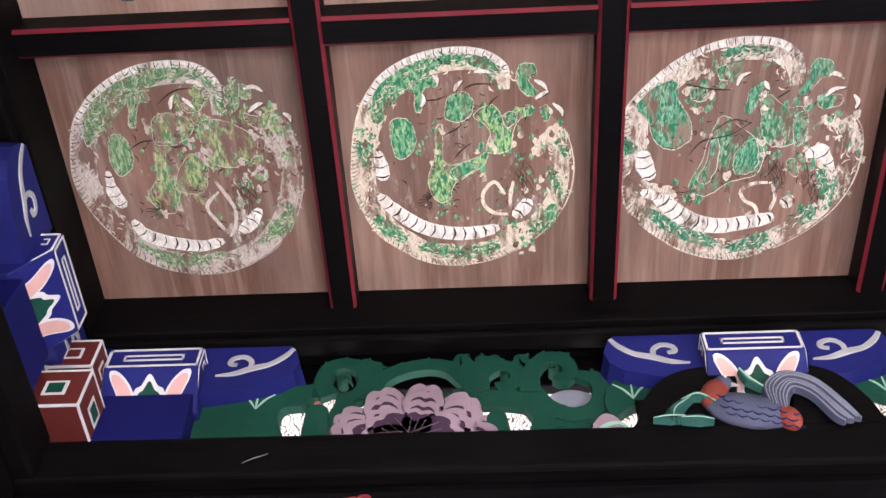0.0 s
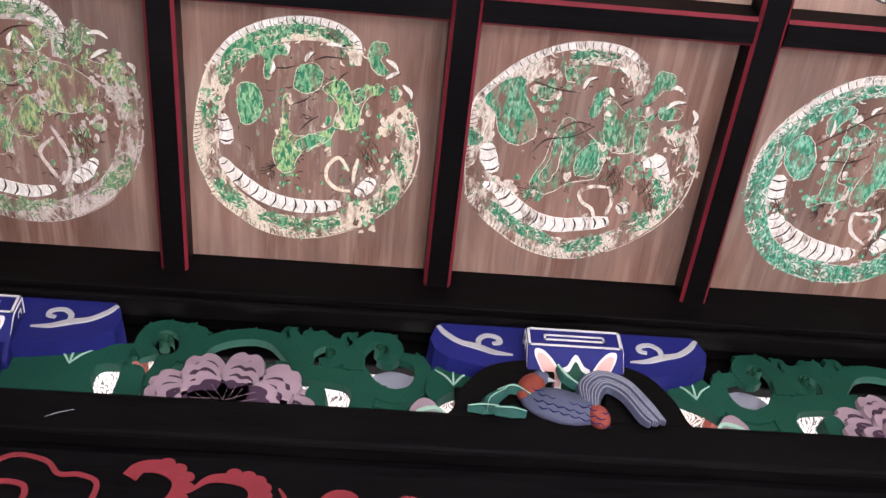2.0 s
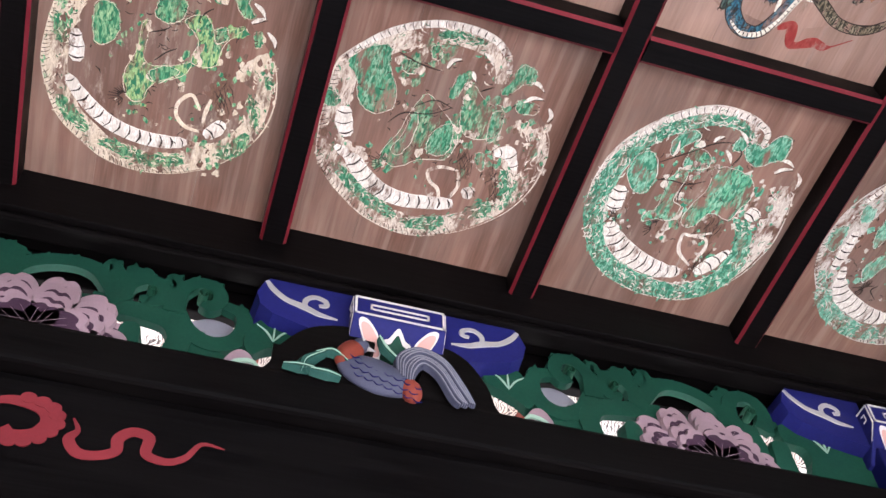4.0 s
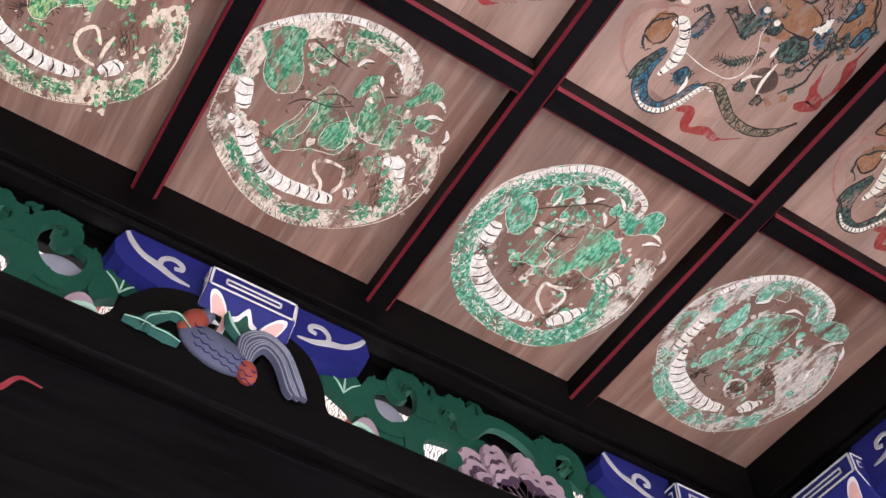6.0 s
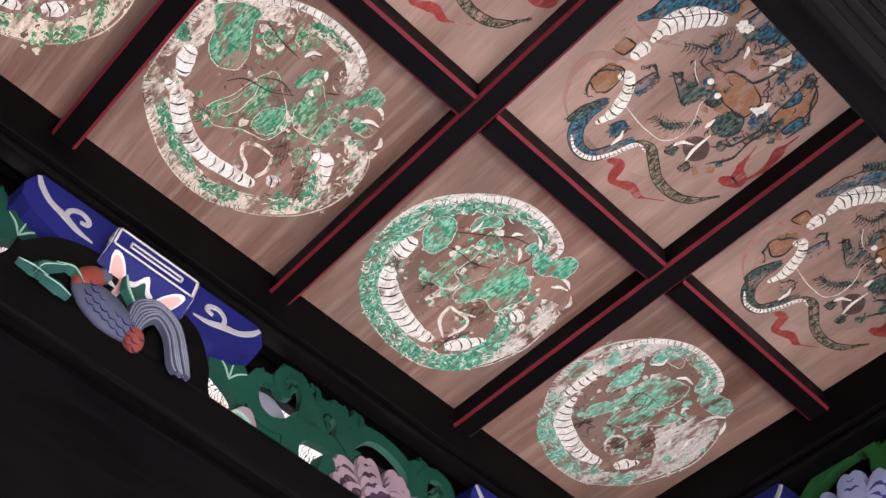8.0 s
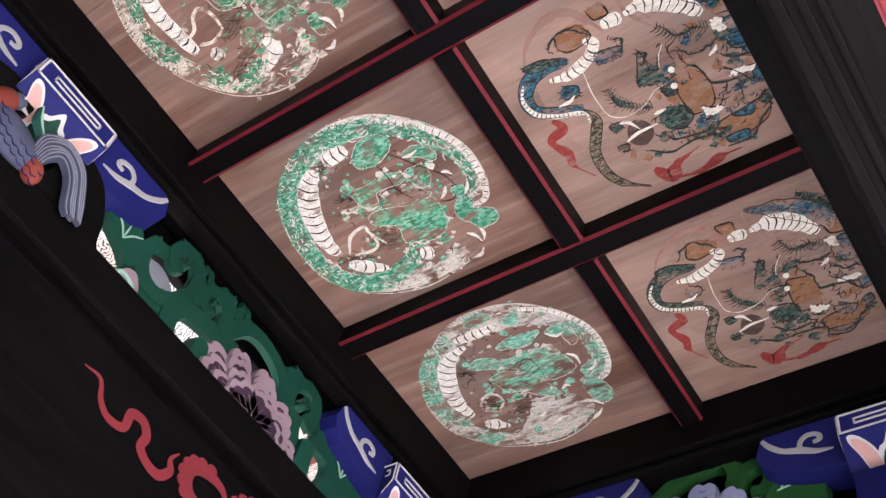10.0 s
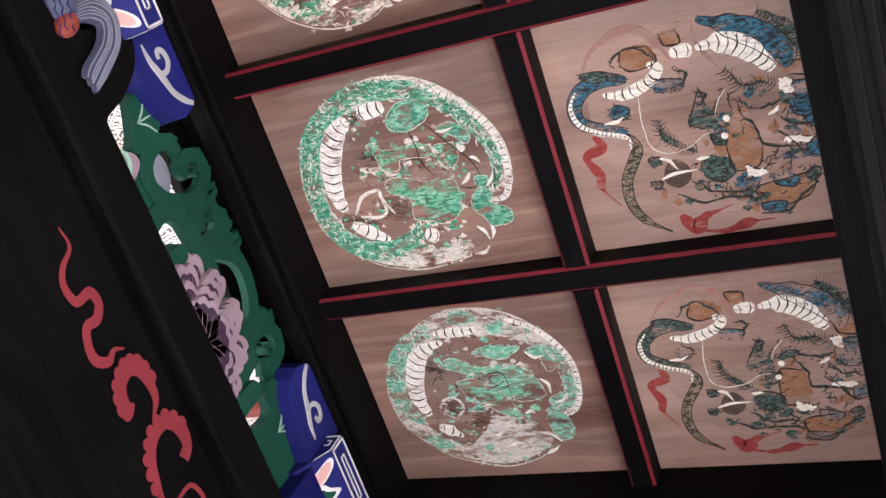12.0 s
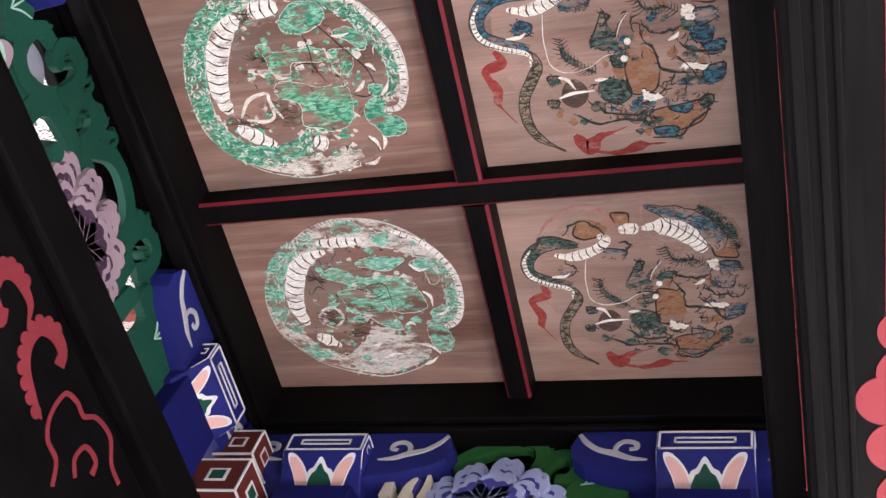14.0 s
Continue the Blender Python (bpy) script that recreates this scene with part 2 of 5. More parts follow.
def wall_timbers(side, plate_lo, plate_hi, lintel_lo, lintel_hi):
    solid("wall_plate_" + side, boxed(plate_lo, plate_hi, 0.012), BLACK_BEAM, "black lacquered wall plate carrying the brackets", "beam")
    solid("lintel_" + side, boxed(lintel_lo, lintel_hi, 0.03), BLACK_BEAM, "black lacquered lintel with painted red clouds", "beam")


wall_timbers("north", (-0.3, P_N, PLATE_LOW), (4.1, 1.18, PLATE_TOP), (-0.3, L_N, LINTEL_LOW), (4.1, 1.16, PLATE_LOW - 0.002))
wall_timbers("east", (P_E, -0.76, PLATE_LOW), (4.05, 0.875, PLATE_TOP), (L_E, -0.84, LINTEL_LOW), (4.02, 0.910, PLATE_LOW - 0.002))
wall_timbers("west", (-0.28, -0.76, PLATE_LOW), (P_W, 0.875, PLATE_TOP), (-0.25, -0.84, LINTEL_LOW), (L_W, 0.910, PLATE_LOW - 0.002))
wall_timbers("south", (-0.3, -1.15, 3.70), (4.1, P_S, 3.83), (-0.3, -1.28, 3.40), (4.1, L_S, 3.698))
# unseen wall, added to block light so that the west end falls darker
solid("unseen_wall_west", boxed((-0.45, -2.2, FLOOR), (-0.35, 1.1, 4.5)), PLASTER, "unseen plain wall added to shade the west end", "wall")

# ---------------------------------------------------------------- coffered ceiling
grid = thing("coffer_grid", "black lacquered ceiling grid with red edges", "ceiling grid", pose(1.89, 0, Z_BAR), kind="structure")


def bar(length, along_x, centre):
    """One bar of the grid: black, with red lines painted on its chamfered lower edges."""
    h, c = BAR / 2, 0.009
    prof = [(-h, 0.084), (-h, c), (-h + c, 0), (h - c, 0), (h, c), (h, 0.084)]
    b = bmesh.new()
    r = bmesh.new()
    for target, keep in ((b, (0, 2, 4, 5)), (r, (1, 3))):
        ends = []
        for s in (-length / 2, length / 2):
            ends.append([target.verts.new((s, y, z) if along_x else (y, s, z)) for y, z in prof])
        for i in keep:
            j = (i + 1) % 6
            target.faces.new((ends[0][i], ends[0][j], ends[1][j], ends[1][i]))
    ob = part("bar", b, BLACK, grid)
    ob.location = centre
    line = part("red_edge", r, RED_EDGE, ob, "red painted chamfer")
    return ob


BARS_X = (0.734, 1.489, 2.250, 3.008)   # centre lines of the long bars
for x in BARS_X:
    bar(NORTH - SOUTH, False, (x - 1.89, 0, 0))
edges_x = [WEST, *BARS_X, EAST]
for k in range(5):
    a = edges_x[k] + (BAR / 2 if k else 0)
    c = edges_x[k + 1] - (BAR / 2 if k < 4 else 0)
    bar(c - a, True, ((a + c) / 2 - 1.89, 0, 0.0))

# painted boards of the coffers
WOOD_1 = (0.176, 0.101, 0.080)
WOOD_2 = (0.280, 0.180, 0.148)


def ceiling_board(col, row):
    x0 = edges_x[col] + (0.02 if col else 0.0)
    x1 = edges_x[col + 1] - (0.02 if col < 4 else 0.0)
    y0, y1 = (0.02, NORTH) if row == 1 else (SOUTH, -0.02)
    wood = WOOD_1 if row == 1 else WOOD_2
    seed = col * 3.7 + row * 11.3
    label = ("brown cedar ceiling board painted with a coiled green dragon, flaking" if row == 1
             else "light cedar ceiling board painted with a blue and red dragon")
    ob = thing("ceiling_panel", label, "painted panel", pose((x0 + x1) / 2, (y0 + y1) / 2, Z_PANEL), "dragon panels of the ceiling")
    hx, hy = (x1 - x0) / 2, (y1 - y0) / 2
    mat = board_wood("cedar_board", wood, seed)
    # two or three planks with fine open joints
    cuts = [-hx, -hx * 0.42, hx * (0.30 if col == 2 else 0.36), hx]
    for a, c in zip(cuts, cuts[1:]):
        part("plank", boxed((a + 0.0004, -hy, 0), (c - 0.0004, hy, 0.02), 0.0006), mat, ob)
    return ob, wood, seed, (x0 + x1) / 2, (y0 + y1) / 2


BOARDS = {(c, r): ceiling_board(c, r) for c in range(5) for r in (1, 2)}

# ---------------------------------------------------------------- brackets
def lotus(parent, m, s):
    """Three painted lotus petals with white rims on the under side of a bearing block."""
    for sx in (-1, 1):
        o = [(sx * 0.030, -0.02), (sx * 0.045, 0.035), (sx * 0.075, 0.072), (sx * 0.098, 0.078), (sx * 0.100, 0.060), (sx * 0.082, 0.020), (sx * 0.066, -0.02)]
        rim = plate(bmesh.new(), [(x * s, y * s) for x, y in o], 0.0015, m)
        p = part("lotus_petal", rim, WHITE, parent, "white-rimmed pink painted lotus petal")
        c = Vector((sx * 0.07, 0.03))
        inner = [tuple((Vector(q) - c) * 0.78 + c) for q in o]
        part("petal_fill", plate(bmesh.new(), [(x * s, y * s) for x, y in inner], 0.003, m), PETAL_PINK, p)
    o = [(-0.046, -0.02), (-0.036, 0.028), (-0.020, 0.040), (0, 0.068), (0.020, 0.040), (0.036, 0.028), (0.046, -0.02)]
    p = part("lotus_petal", plate(bmesh.new(), [(x * s, y * s) for x, y in o], 0.002, m), WHITE, parent, "white-rimmed green painted lotus petal")
    inner = [(x * 0.72 * s, (y * 0.8 - 0.004) * s) for x, y in o]
    part("petal_fill", plate(bmesh.new(), inner, 0.0036, m), GREEN, p)


def frame_line(u0, v0, u1, v1, w, d, m):
    b = bmesh.new()
    for a, c in (((u0, v0), (u1, v0)), ((u1, v0), (u1, v1)), ((u1, v1), (u0, v1)), ((u0, v1), (u0, v0))):
        lo = (min(a[0], c[0]) - w / 2, min(a[1], c[1]) - w / 2, 0)
        hi = (max(a[0], c[0]) + w / 2, max(a[1], c[1]) + w / 2, d)
        box(b, lo, hi)
    bmesh.ops.transform(b, matrix=m, verts=b.verts)
    return b


def prism(profile, x0, x1, flare=0.0):
    """A (y, z) outline drawn out along x; the points below the middle flare out by that much."""
    b = bmesh.new()
    zs = [z for _, z in profile]
    mid = (min(zs) + max(zs)) / 2
    ends = []
    for x, s in ((x0, -1), (x1, 1)):
        ends.append([b.verts.new((x + s * (flare if z < mid else 0), y, z)) for y, z in profile])
    n = len(profile)
    for i in range(n):
        b.faces.new((ends[0][i], ends[0][(i + 1) % n], ends[1][(i + 1) % n], ends[1][i]))
    b.faces.new(ends[0])
    b.faces.new(ends[1][::-1])
    bmesh.ops.bevel(b, geom=list(b.edges), offset=0.003, segments=1, affect="EDGES")
    return b


ARM_SCROLL = [(0.165, 0.345), (0.215, 0.352), (0.262, 0.372), (0.312, 0.388), (0.350, 0.420), (0.372, 0.452)]
ARM_CURL = [(0.232, 0.356), (0.256, 0.372), (0.258, 0.402), (0.234, 0.422), (0.204, 0.414), (0.200, 0.394), (0.220, 0.388)]


def bracket(m, sides=(-1, 1), base=True, top=0.264):
    """Bearing block on a base block, with arms that carry the border beam. Origin: on the wall plate at its inner edge; +y into the wall."""
    ob = thing("bracket", "blue painted timber bracket with white lines and lotus petals", "bracket", m, "brackets under the ceiling")
    if base:
        part("base_block", prism([(0.078, top), (0.074, 0.080), (0.26, 0.080), (0.26, top)], -0.122, 0.122, 0.006), BLUE_DARK, ob)
    blk = part("bearing_block", prism([(0.035, 0.405), (0.035, 0.325), (0.115, 0.222), (0.24, 0.218), (0.24, 0.405)], -0.132, 0.132, 0.004), BLUE, ob)
    fs = facing_south(0, 0.035, 0)
    part("white_line", frame_line(-0.126, 0.332, 0.126, 0.399, 0.0065, 0.0018, fs), WHITE, blk)
    part("white_line", frame_line(-0.082, 0.356, 0.082, 0.374, 0.006, 0.0018, fs), WHITE, blk)
    for sx in (-1, 1):
        ms = Matrix(((0, 0, sx, sx * 0.132), (1, 0, 0, 0), (0, 1, 0, 0), (0, 0, 0, 1)))
        b = bmesh.new()
        ribbon(b, [(0.040, 0.400), (0.120, 0.400), (0.236, 0.400)], [0.006], 0.0018, ms, 1)
        ribbon(b, [(0.040, 0.400), (0.040, 0.365), (0.040, 0.328)], [0.006], 0.0018, ms, 1)
        ribbon(b, [(0.041, 0.327), (0.078, 0.278), (0.113, 0.232)], [0.006], 0.0018, ms, 1)
        ribbon(b, [(0.075, 0.355), (0.060, 0.355), (0.060, 0.378), (0.075, 0.378)], [0.005], 0.0018, ms, 1)
        part("white_line", b, WHITE, blk)
    # under side of the block: (u, v) with v towards the wall's foot
    a, c = Vector((0, 0.035, 0.325)), Vector((0, 0.115, 0.222))
    down = (c - a).normalized()
    nrm = Vector((0, down.z, -down.y))
    nrm = nrm if nrm.y < 0 else -nrm
    ml = Matrix(((1, 0, 0, 0), (0, -down.y, nrm.y, c.y - 0.002 * 0), (0, -down.z, nrm.z, c.z), (0, 0, 0, 1)))
    lotus(blk, ml @ Matrix.Translation((0, 0.036, 0)), 1.12)
    for sx in sides:
        prof = [(0.10, 0.475), (0.365, 0.475), (0.385, 0.452), (0.402, 0.400), (0.390, 0.350), (0.350, 0.315), (0.25, 0.285), (0.10, 0.262)]
        b = bmesh.new()
        plate(b, [(sx * x, z) for x, z in prof], 0.10, facing_south(0, 0.19, 0), 1, 0.008, False)
        arm = part("arm", b, BLUE, ob)
        b = ribbon(bmesh.new(), [(sx * x, z) for x, z in ARM_SCROLL], [0.006, 0.020, 0.026, 0.020, 0.020, 0.014], 0.0022, facing_south(0, 0.09, 0))
        ribbon(b, [(sx * x, z) for x, z in ARM_CURL], [0.012, 0.016, 0.018, 0.018, 0.014], 0.0026, facing_south(0, 0.09, 0))
        part("cloud_scroll", b, SILVER, arm, "grey-white painted cloud scroll")
    return ob


for x in (0.228, 1.867, 3.490):
    bracket(pose(x, B_N, B_Z), base=abs(x - 1.867) > 0.1)
for y in (0.580, -0.577):
    bracket(pose(B_E, y, B_Z, 0, 0, -90), top=0.222)
    bracket(pose(B_W, y, B_Z, 0, 0, 90), top=0.222)

# ---------------------------------------------------------------- dragons painted on the boards
# Brush lines in millimetres from the middle of a board, x east and y north; a stroke is (line, widths).
GREEN_DRAGONS = []
# board 1 from the west
GREEN_DRAGONS.append(dict(
    rim=[(106, -211), (105, -279), (80, -315), (35, -332), (-33, -335), (-103, -323), (-178, -288), (-236, -242), (-285, -180), (-313, -101), (-330, -11), (-323, 55), (-300, 124), (-262, 194), (-208, 265), (-139, 310), (-58, 332), (28, 330), (101, 305), (176, 257), (229, 193), (263, 121), (282, 43), (286, -32), (278, -97), (267, -152)],
    edge=[(103, -215), (101, -271), (72, -311), (27, -329), (-34, -331), (-104, -318), (-172, -285), (-229, -242), (-281, -180)],
    backs=[([(91, -256), (57, -300), (-3, -310), (-59, -301), (-112, -278), (-168, -240), (-220, -189), (-254, -142)], [27, 34, 42, 50, 57, 65, 69, 54]), ([(-205, 211), (-160, 255), (-103, 281), (-34, 280), (38, 260)], [19, 38, 42, 38, 23]), ([(142, 226), (191, 193), (235, 139), (236, 96)], [23, 46, 46, 23])],
    s=[([(96, -241), (104, -199), (132, -211), (136, -253), (160, -280)], [34, 37, 37, 34, 28])],
    bellies=[([(-233, -22), (-232, 45), (-213, 96)], [23, 38, 38]), ([(-199, 139), (-177, 183), (-137, 209), (-79, 226), (-19, 234), (40, 219)], [31, 42, 44, 42, 40, 34]), ([(93, 191), (127, 159), (156, 115)], [38, 42, 31])],
    pale=[[(191, -111), (226, -104), (255, -48), (250, 2), (217, -30), (201, -79)], [(144, -21), (180, -21), (182, 20), (154, 12)], [(252, -144), (283, -105), (282, -32), (256, -56)], [(93, 30), (118, 115), (107, 204), (66, 223), (87, 125)]],
    heads=[[(-83, -169), (-51, -192), (-10, -185), (21, -163), (8, -123), (-39, -98), (-88, -105)], [(-89, -97), (-64, -98), (-75, -16), (-55, 16), (-49, 50), (-80, 119), (-118, 103), (-140, 60), (-108, 9)], [(42, -163), (99, -164), (151, -134), (181, -87), (153, -37), (93, -20), (53, -44), (33, -100)], [(-27, -42), (6, -67), (36, -27), (17, 49), (-29, 58), (-61, 33)], [(158, -181), (192, -174), (235, -182), (227, -143), (194, -135), (168, -150)], [(2, -216), (31, -225), (71, -256), (74, -233), (40, -194), (12, -194)]],
    greens=[[(-204, -127), (-169, -128), (-155, -72), (-166, -31), (-200, -6), (-217, -47)], [(-132, -244), (-88, -260), (-79, -230), (-109, -222), (-127, -160), (-145, -160), (-136, -206)], [(158, -265), (182, -258), (181, -227), (157, -231)], [(-267, -149), (-241, -158), (-244, -126), (-267, -102)]],
    brown=[[(109, 22), (144, 29), (153, 80), (126, 115), (109, 72)]],
    claws=[[(167, -254), (195, -258), (216, -243)], [(169, -185), (196, -206), (212, -210)], [(26, -281), (50, -278), (65, -263)], [(-28, -204), (-23, -227), (-15, -243)], [(8, -234), (23, -217), (37, -198)], [(259, -179), (272, -168), (275, -152)]],
    loops=[[(52, 56), (18, 91), (14, 117), (37, 161), (55, 196)], [(44, 14), (70, 65), (88, 116), (81, 169), (61, 205)]],
    hairs=[[(-60, -219), (-13, -254), (44, -263)], [(-159, -88), (-123, -109), (-87, -112)], [(-60, -102), (-37, -89), (-11, -97)]],
    jaw=(-112, 111)))
# board 2 from the west
GREEN_DRAGONS.append(dict(
    rim=[(122, -256), (114, -296), (66, -333), (-6, -345), (-79, -339), (-150, -321), (-216, -276), (-265, -213), (-296, -131), (-315, -36), (-321, 52), (-301, 133), (-262, 215), (-202, 268), (-141, 310), (-60, 330), (30, 323), (112, 294), (183, 249), (243, 184), (280, 111), (294, 30), (286, -48), (266, -104)],
    edge=[(118, -261), (106, -295), (58, -329), (-6, -341), (-79, -335), (-150, -312), (-217, -268), (-266, -200)],
    backs=[([(94, -282), (42, -311), (-22, -319), (-87, -309), (-144, -282), (-186, -251), (-221, -196), (-237, -141)], [41, 34, 34, 45, 59, 70, 63, 41]), ([(-290, -89), (-276, -46), (-270, -8)], [33, 40, 33]), ([(-267, 153), (-234, 194), (-183, 240)], [36, 45, 36]), ([(-148, 256), (-87, 274), (-23, 288), (40, 279), (85, 267)], [34, 43, 43, 40, 34]), ([(174, 228), (217, 185), (241, 132)], [36, 51, 36]), ([(224, 12), (243, 61), (258, 111)], [16, 23, 22]), ([(260, -57), (274, -19)], [18, 23])],
    s=[],
    bellies=[([(-242, -57), (-236, -9), (-232, 36)], [31, 42, 40]), ([(-250, 81), (-221, 121), (-180, 161), (-137, 192), (-85, 212), (-22, 221), (40, 215), (84, 203)], [34, 42, 45, 45, 45, 45, 43, 36]), ([(128, 171), (155, 142), (171, 113)], [38, 43, 36])],
    pale=[[(184, -55), (216, -103), (258, -109), (276, -76), (243, -66), (219, -27), (185, -27)], [(93, 198), (138, 197), (174, 249), (130, 261)], [(-266, -141), (-239, -104), (-249, -75), (-273, -94)]],
    heads=[[(-81, -116), (-59, -126), (-64, -60), (-57, -12), (-2, -13), (58, -43), (40, 6), (-28, 46), (-55, 107), (-87, 108), (-107, 58), (-101, 8), (-83, -41)], [(24, -155), (74, -184), (107, -148), (173, -177), (133, -111), (117, -44), (58, -43), (66, -110)]],
    greens=[[(-49, -181), (-40, -209), (1, -223), (24, -196), (16, -155), (-17, -136), (-50, -149)], [(103, -148), (132, -162), (137, -130), (112, -115)], [(-199, -142), (-157, -152), (-134, -106), (-145, -54), (-184, -29), (-199, -67)], [(-145, -242), (-89, -270), (-68, -244), (-105, -234), (-115, -171), (-131, -180), (-130, -225)], [(139, -257), (153, -296), (186, -293), (191, -266), (171, -248), (197, -213), (172, -204), (147, -230)], [(202, -168), (222, -173), (228, -141), (211, -131)], [(-45, 17), (-10, -13), (32, -4), (-20, 41)]],
    brown=[[(118, 14), (167, -17), (189, 52), (171, 113), (139, 73)]],
    claws=[[(187, -249), (208, -236), (221, -218)], [(189, -195), (209, -209), (223, -216)], [(235, -180), (256, -160), (261, -142)], [(30, -279), (54, -281), (78, -273)], [(-24, -227), (-15, -245), (-1, -256)], [(-79, -274), (-68, -262), (-68, -244)], [(-115, -185), (-105, -203), (-107, -221)]],
    loops=[[(128, 160), (75, 156), (44, 126), (44, 85), (75, 54), (103, 94)], [(127, 53), (117, 114), (128, 160)]],
    hairs=[[(-103, -203), (-73, -204), (-48, -213)], [(1, -232), (32, -244), (82, -242)], [(58, -170), (74, -193), (90, -207)], [(-59, -98), (-26, -113), (-9, -127)], [(-36, -22), (-10, -52), (16, -71)]],
    jaw=(-99, 103)))
# board 3 from the west
GREEN_DRAGONS.append(dict(
    rim=[(128, -231), (111, -281), (60, -321), (-16, -336), (-97, -327), (-174, -295), (-244, -244), (-296, -187), (-322, -139), (-327, -43), (-324, 57), (-309, 151), (-273, 203), (-214, 257), (-135, 311), (-39, 340), (44, 335), (131, 299), (204, 248), (265, 181), (303, 96), (312, 4), (301, -65), (271, -113)],
    edge=[(125, -236), (107, -281), (60, -318), (-15, -331), (-95, -322), (-174, -289), (-242, -238), (-307, -163)],
    backs=[([(38, -303), (-28, -305), (-93, -297)], [20, 28, 24]), ([(-259, 160), (-200, 207), (-123, 255), (-46, 289)], [33, 42, 44, 37]), ([(-16, 303), (46, 290), (93, 261)], [41, 48, 42]), ([(146, 222), (188, 199), (214, 172)], [41, 55, 42]), ([(207, 52), (234, 98), (239, 155)], [41, 52, 37]), ([(-316, -63), (-306, -14)], [33, 41])],
    s=[],
    bellies=[([(-270, -24), (-263, 21), (-242, 66)], [42, 50, 42]), ([(-268, 103), (-218, 128), (-167, 177), (-109, 213), (-44, 226), (18, 219), (80, 207), (101, 196)], [31, 50, 53, 52, 50, 46, 44, 37]), ([(119, 165), (152, 141)], [41, 37]), ([(163, 7), (202, -2), (239, 46)], [33, 46, 28])],
    pale=[[(182, -87), (220, -112), (272, -103), (305, -26), (301, 65), (280, 112), (271, -5), (228, -73)], [(-311, 57), (-248, 76), (-184, 96), (-180, 137), (-262, 118), (-307, 119)], [(156, 17), (204, -14), (250, 46), (243, 108), (206, 47)]],
    heads=[[(-140, 95), (-113, 23), (-93, -67), (-73, -116), (-42, -107), (46, -21), (40, 60), (-26, 82), (-93, 125)], [(32, -118), (34, -184), (97, -138), (135, -139), (155, -101), (147, -42), (81, -21), (46, -50)], [(-159, -198), (-122, -204), (-113, -172), (-143, -166)], [(-95, -254), (-71, -264), (-62, -226), (-83, -226)]],
    greens=[[(-294, -159), (-248, -215), (-196, -225), (-184, -170), (-149, -105), (-147, -51), (-196, -24), (-242, -54), (-260, -112)], [(-117, 74), (-97, 12), (-91, -52), (-73, -53), (-68, 22), (-89, 83)], [(-22, 51), (-21, -9), (24, -50), (40, 20), (22, 55)], [(-11, -126), (-4, -192), (24, -202), (12, -136)], [(119, -183), (140, -221), (150, -270), (191, -264), (199, -228), (168, -212), (142, -175)], [(175, -166), (227, -169), (234, -141), (183, -132)], [(119, -110), (151, -120), (158, -52), (132, -22)], [(115, 28), (139, 18), (151, 68), (135, 69)]],
    brown=[[(40, -1), (88, 19), (114, 48), (115, 110), (85, 90)], [(152, 48), (178, 37), (220, 150), (210, 172)]],
    claws=[[(191, -228), (212, -228), (231, -213)], [(190, -166), (211, -185), (238, -189)], [(264, -167), (277, -146), (273, -127)], [(-39, -208), (-30, -232), (-9, -243)], [(30, -216), (38, -202), (46, -191)], [(44, -275), (64, -266), (76, -247)]],
    loops=[[(85, 90), (36, 91), (4, 113), (16, 144), (46, 165), (60, 202)], [(86, 95), (99, 142), (79, 201)]],
    hairs=[[(-147, -7), (-113, -47), (-45, -63), (10, -98)], [(68, -166), (98, -187)], [(-174, -217), (-105, -199), (-46, -194)], [(-91, -75), (-42, -107), (10, -96)]],
    jaw=(-124, 120)))
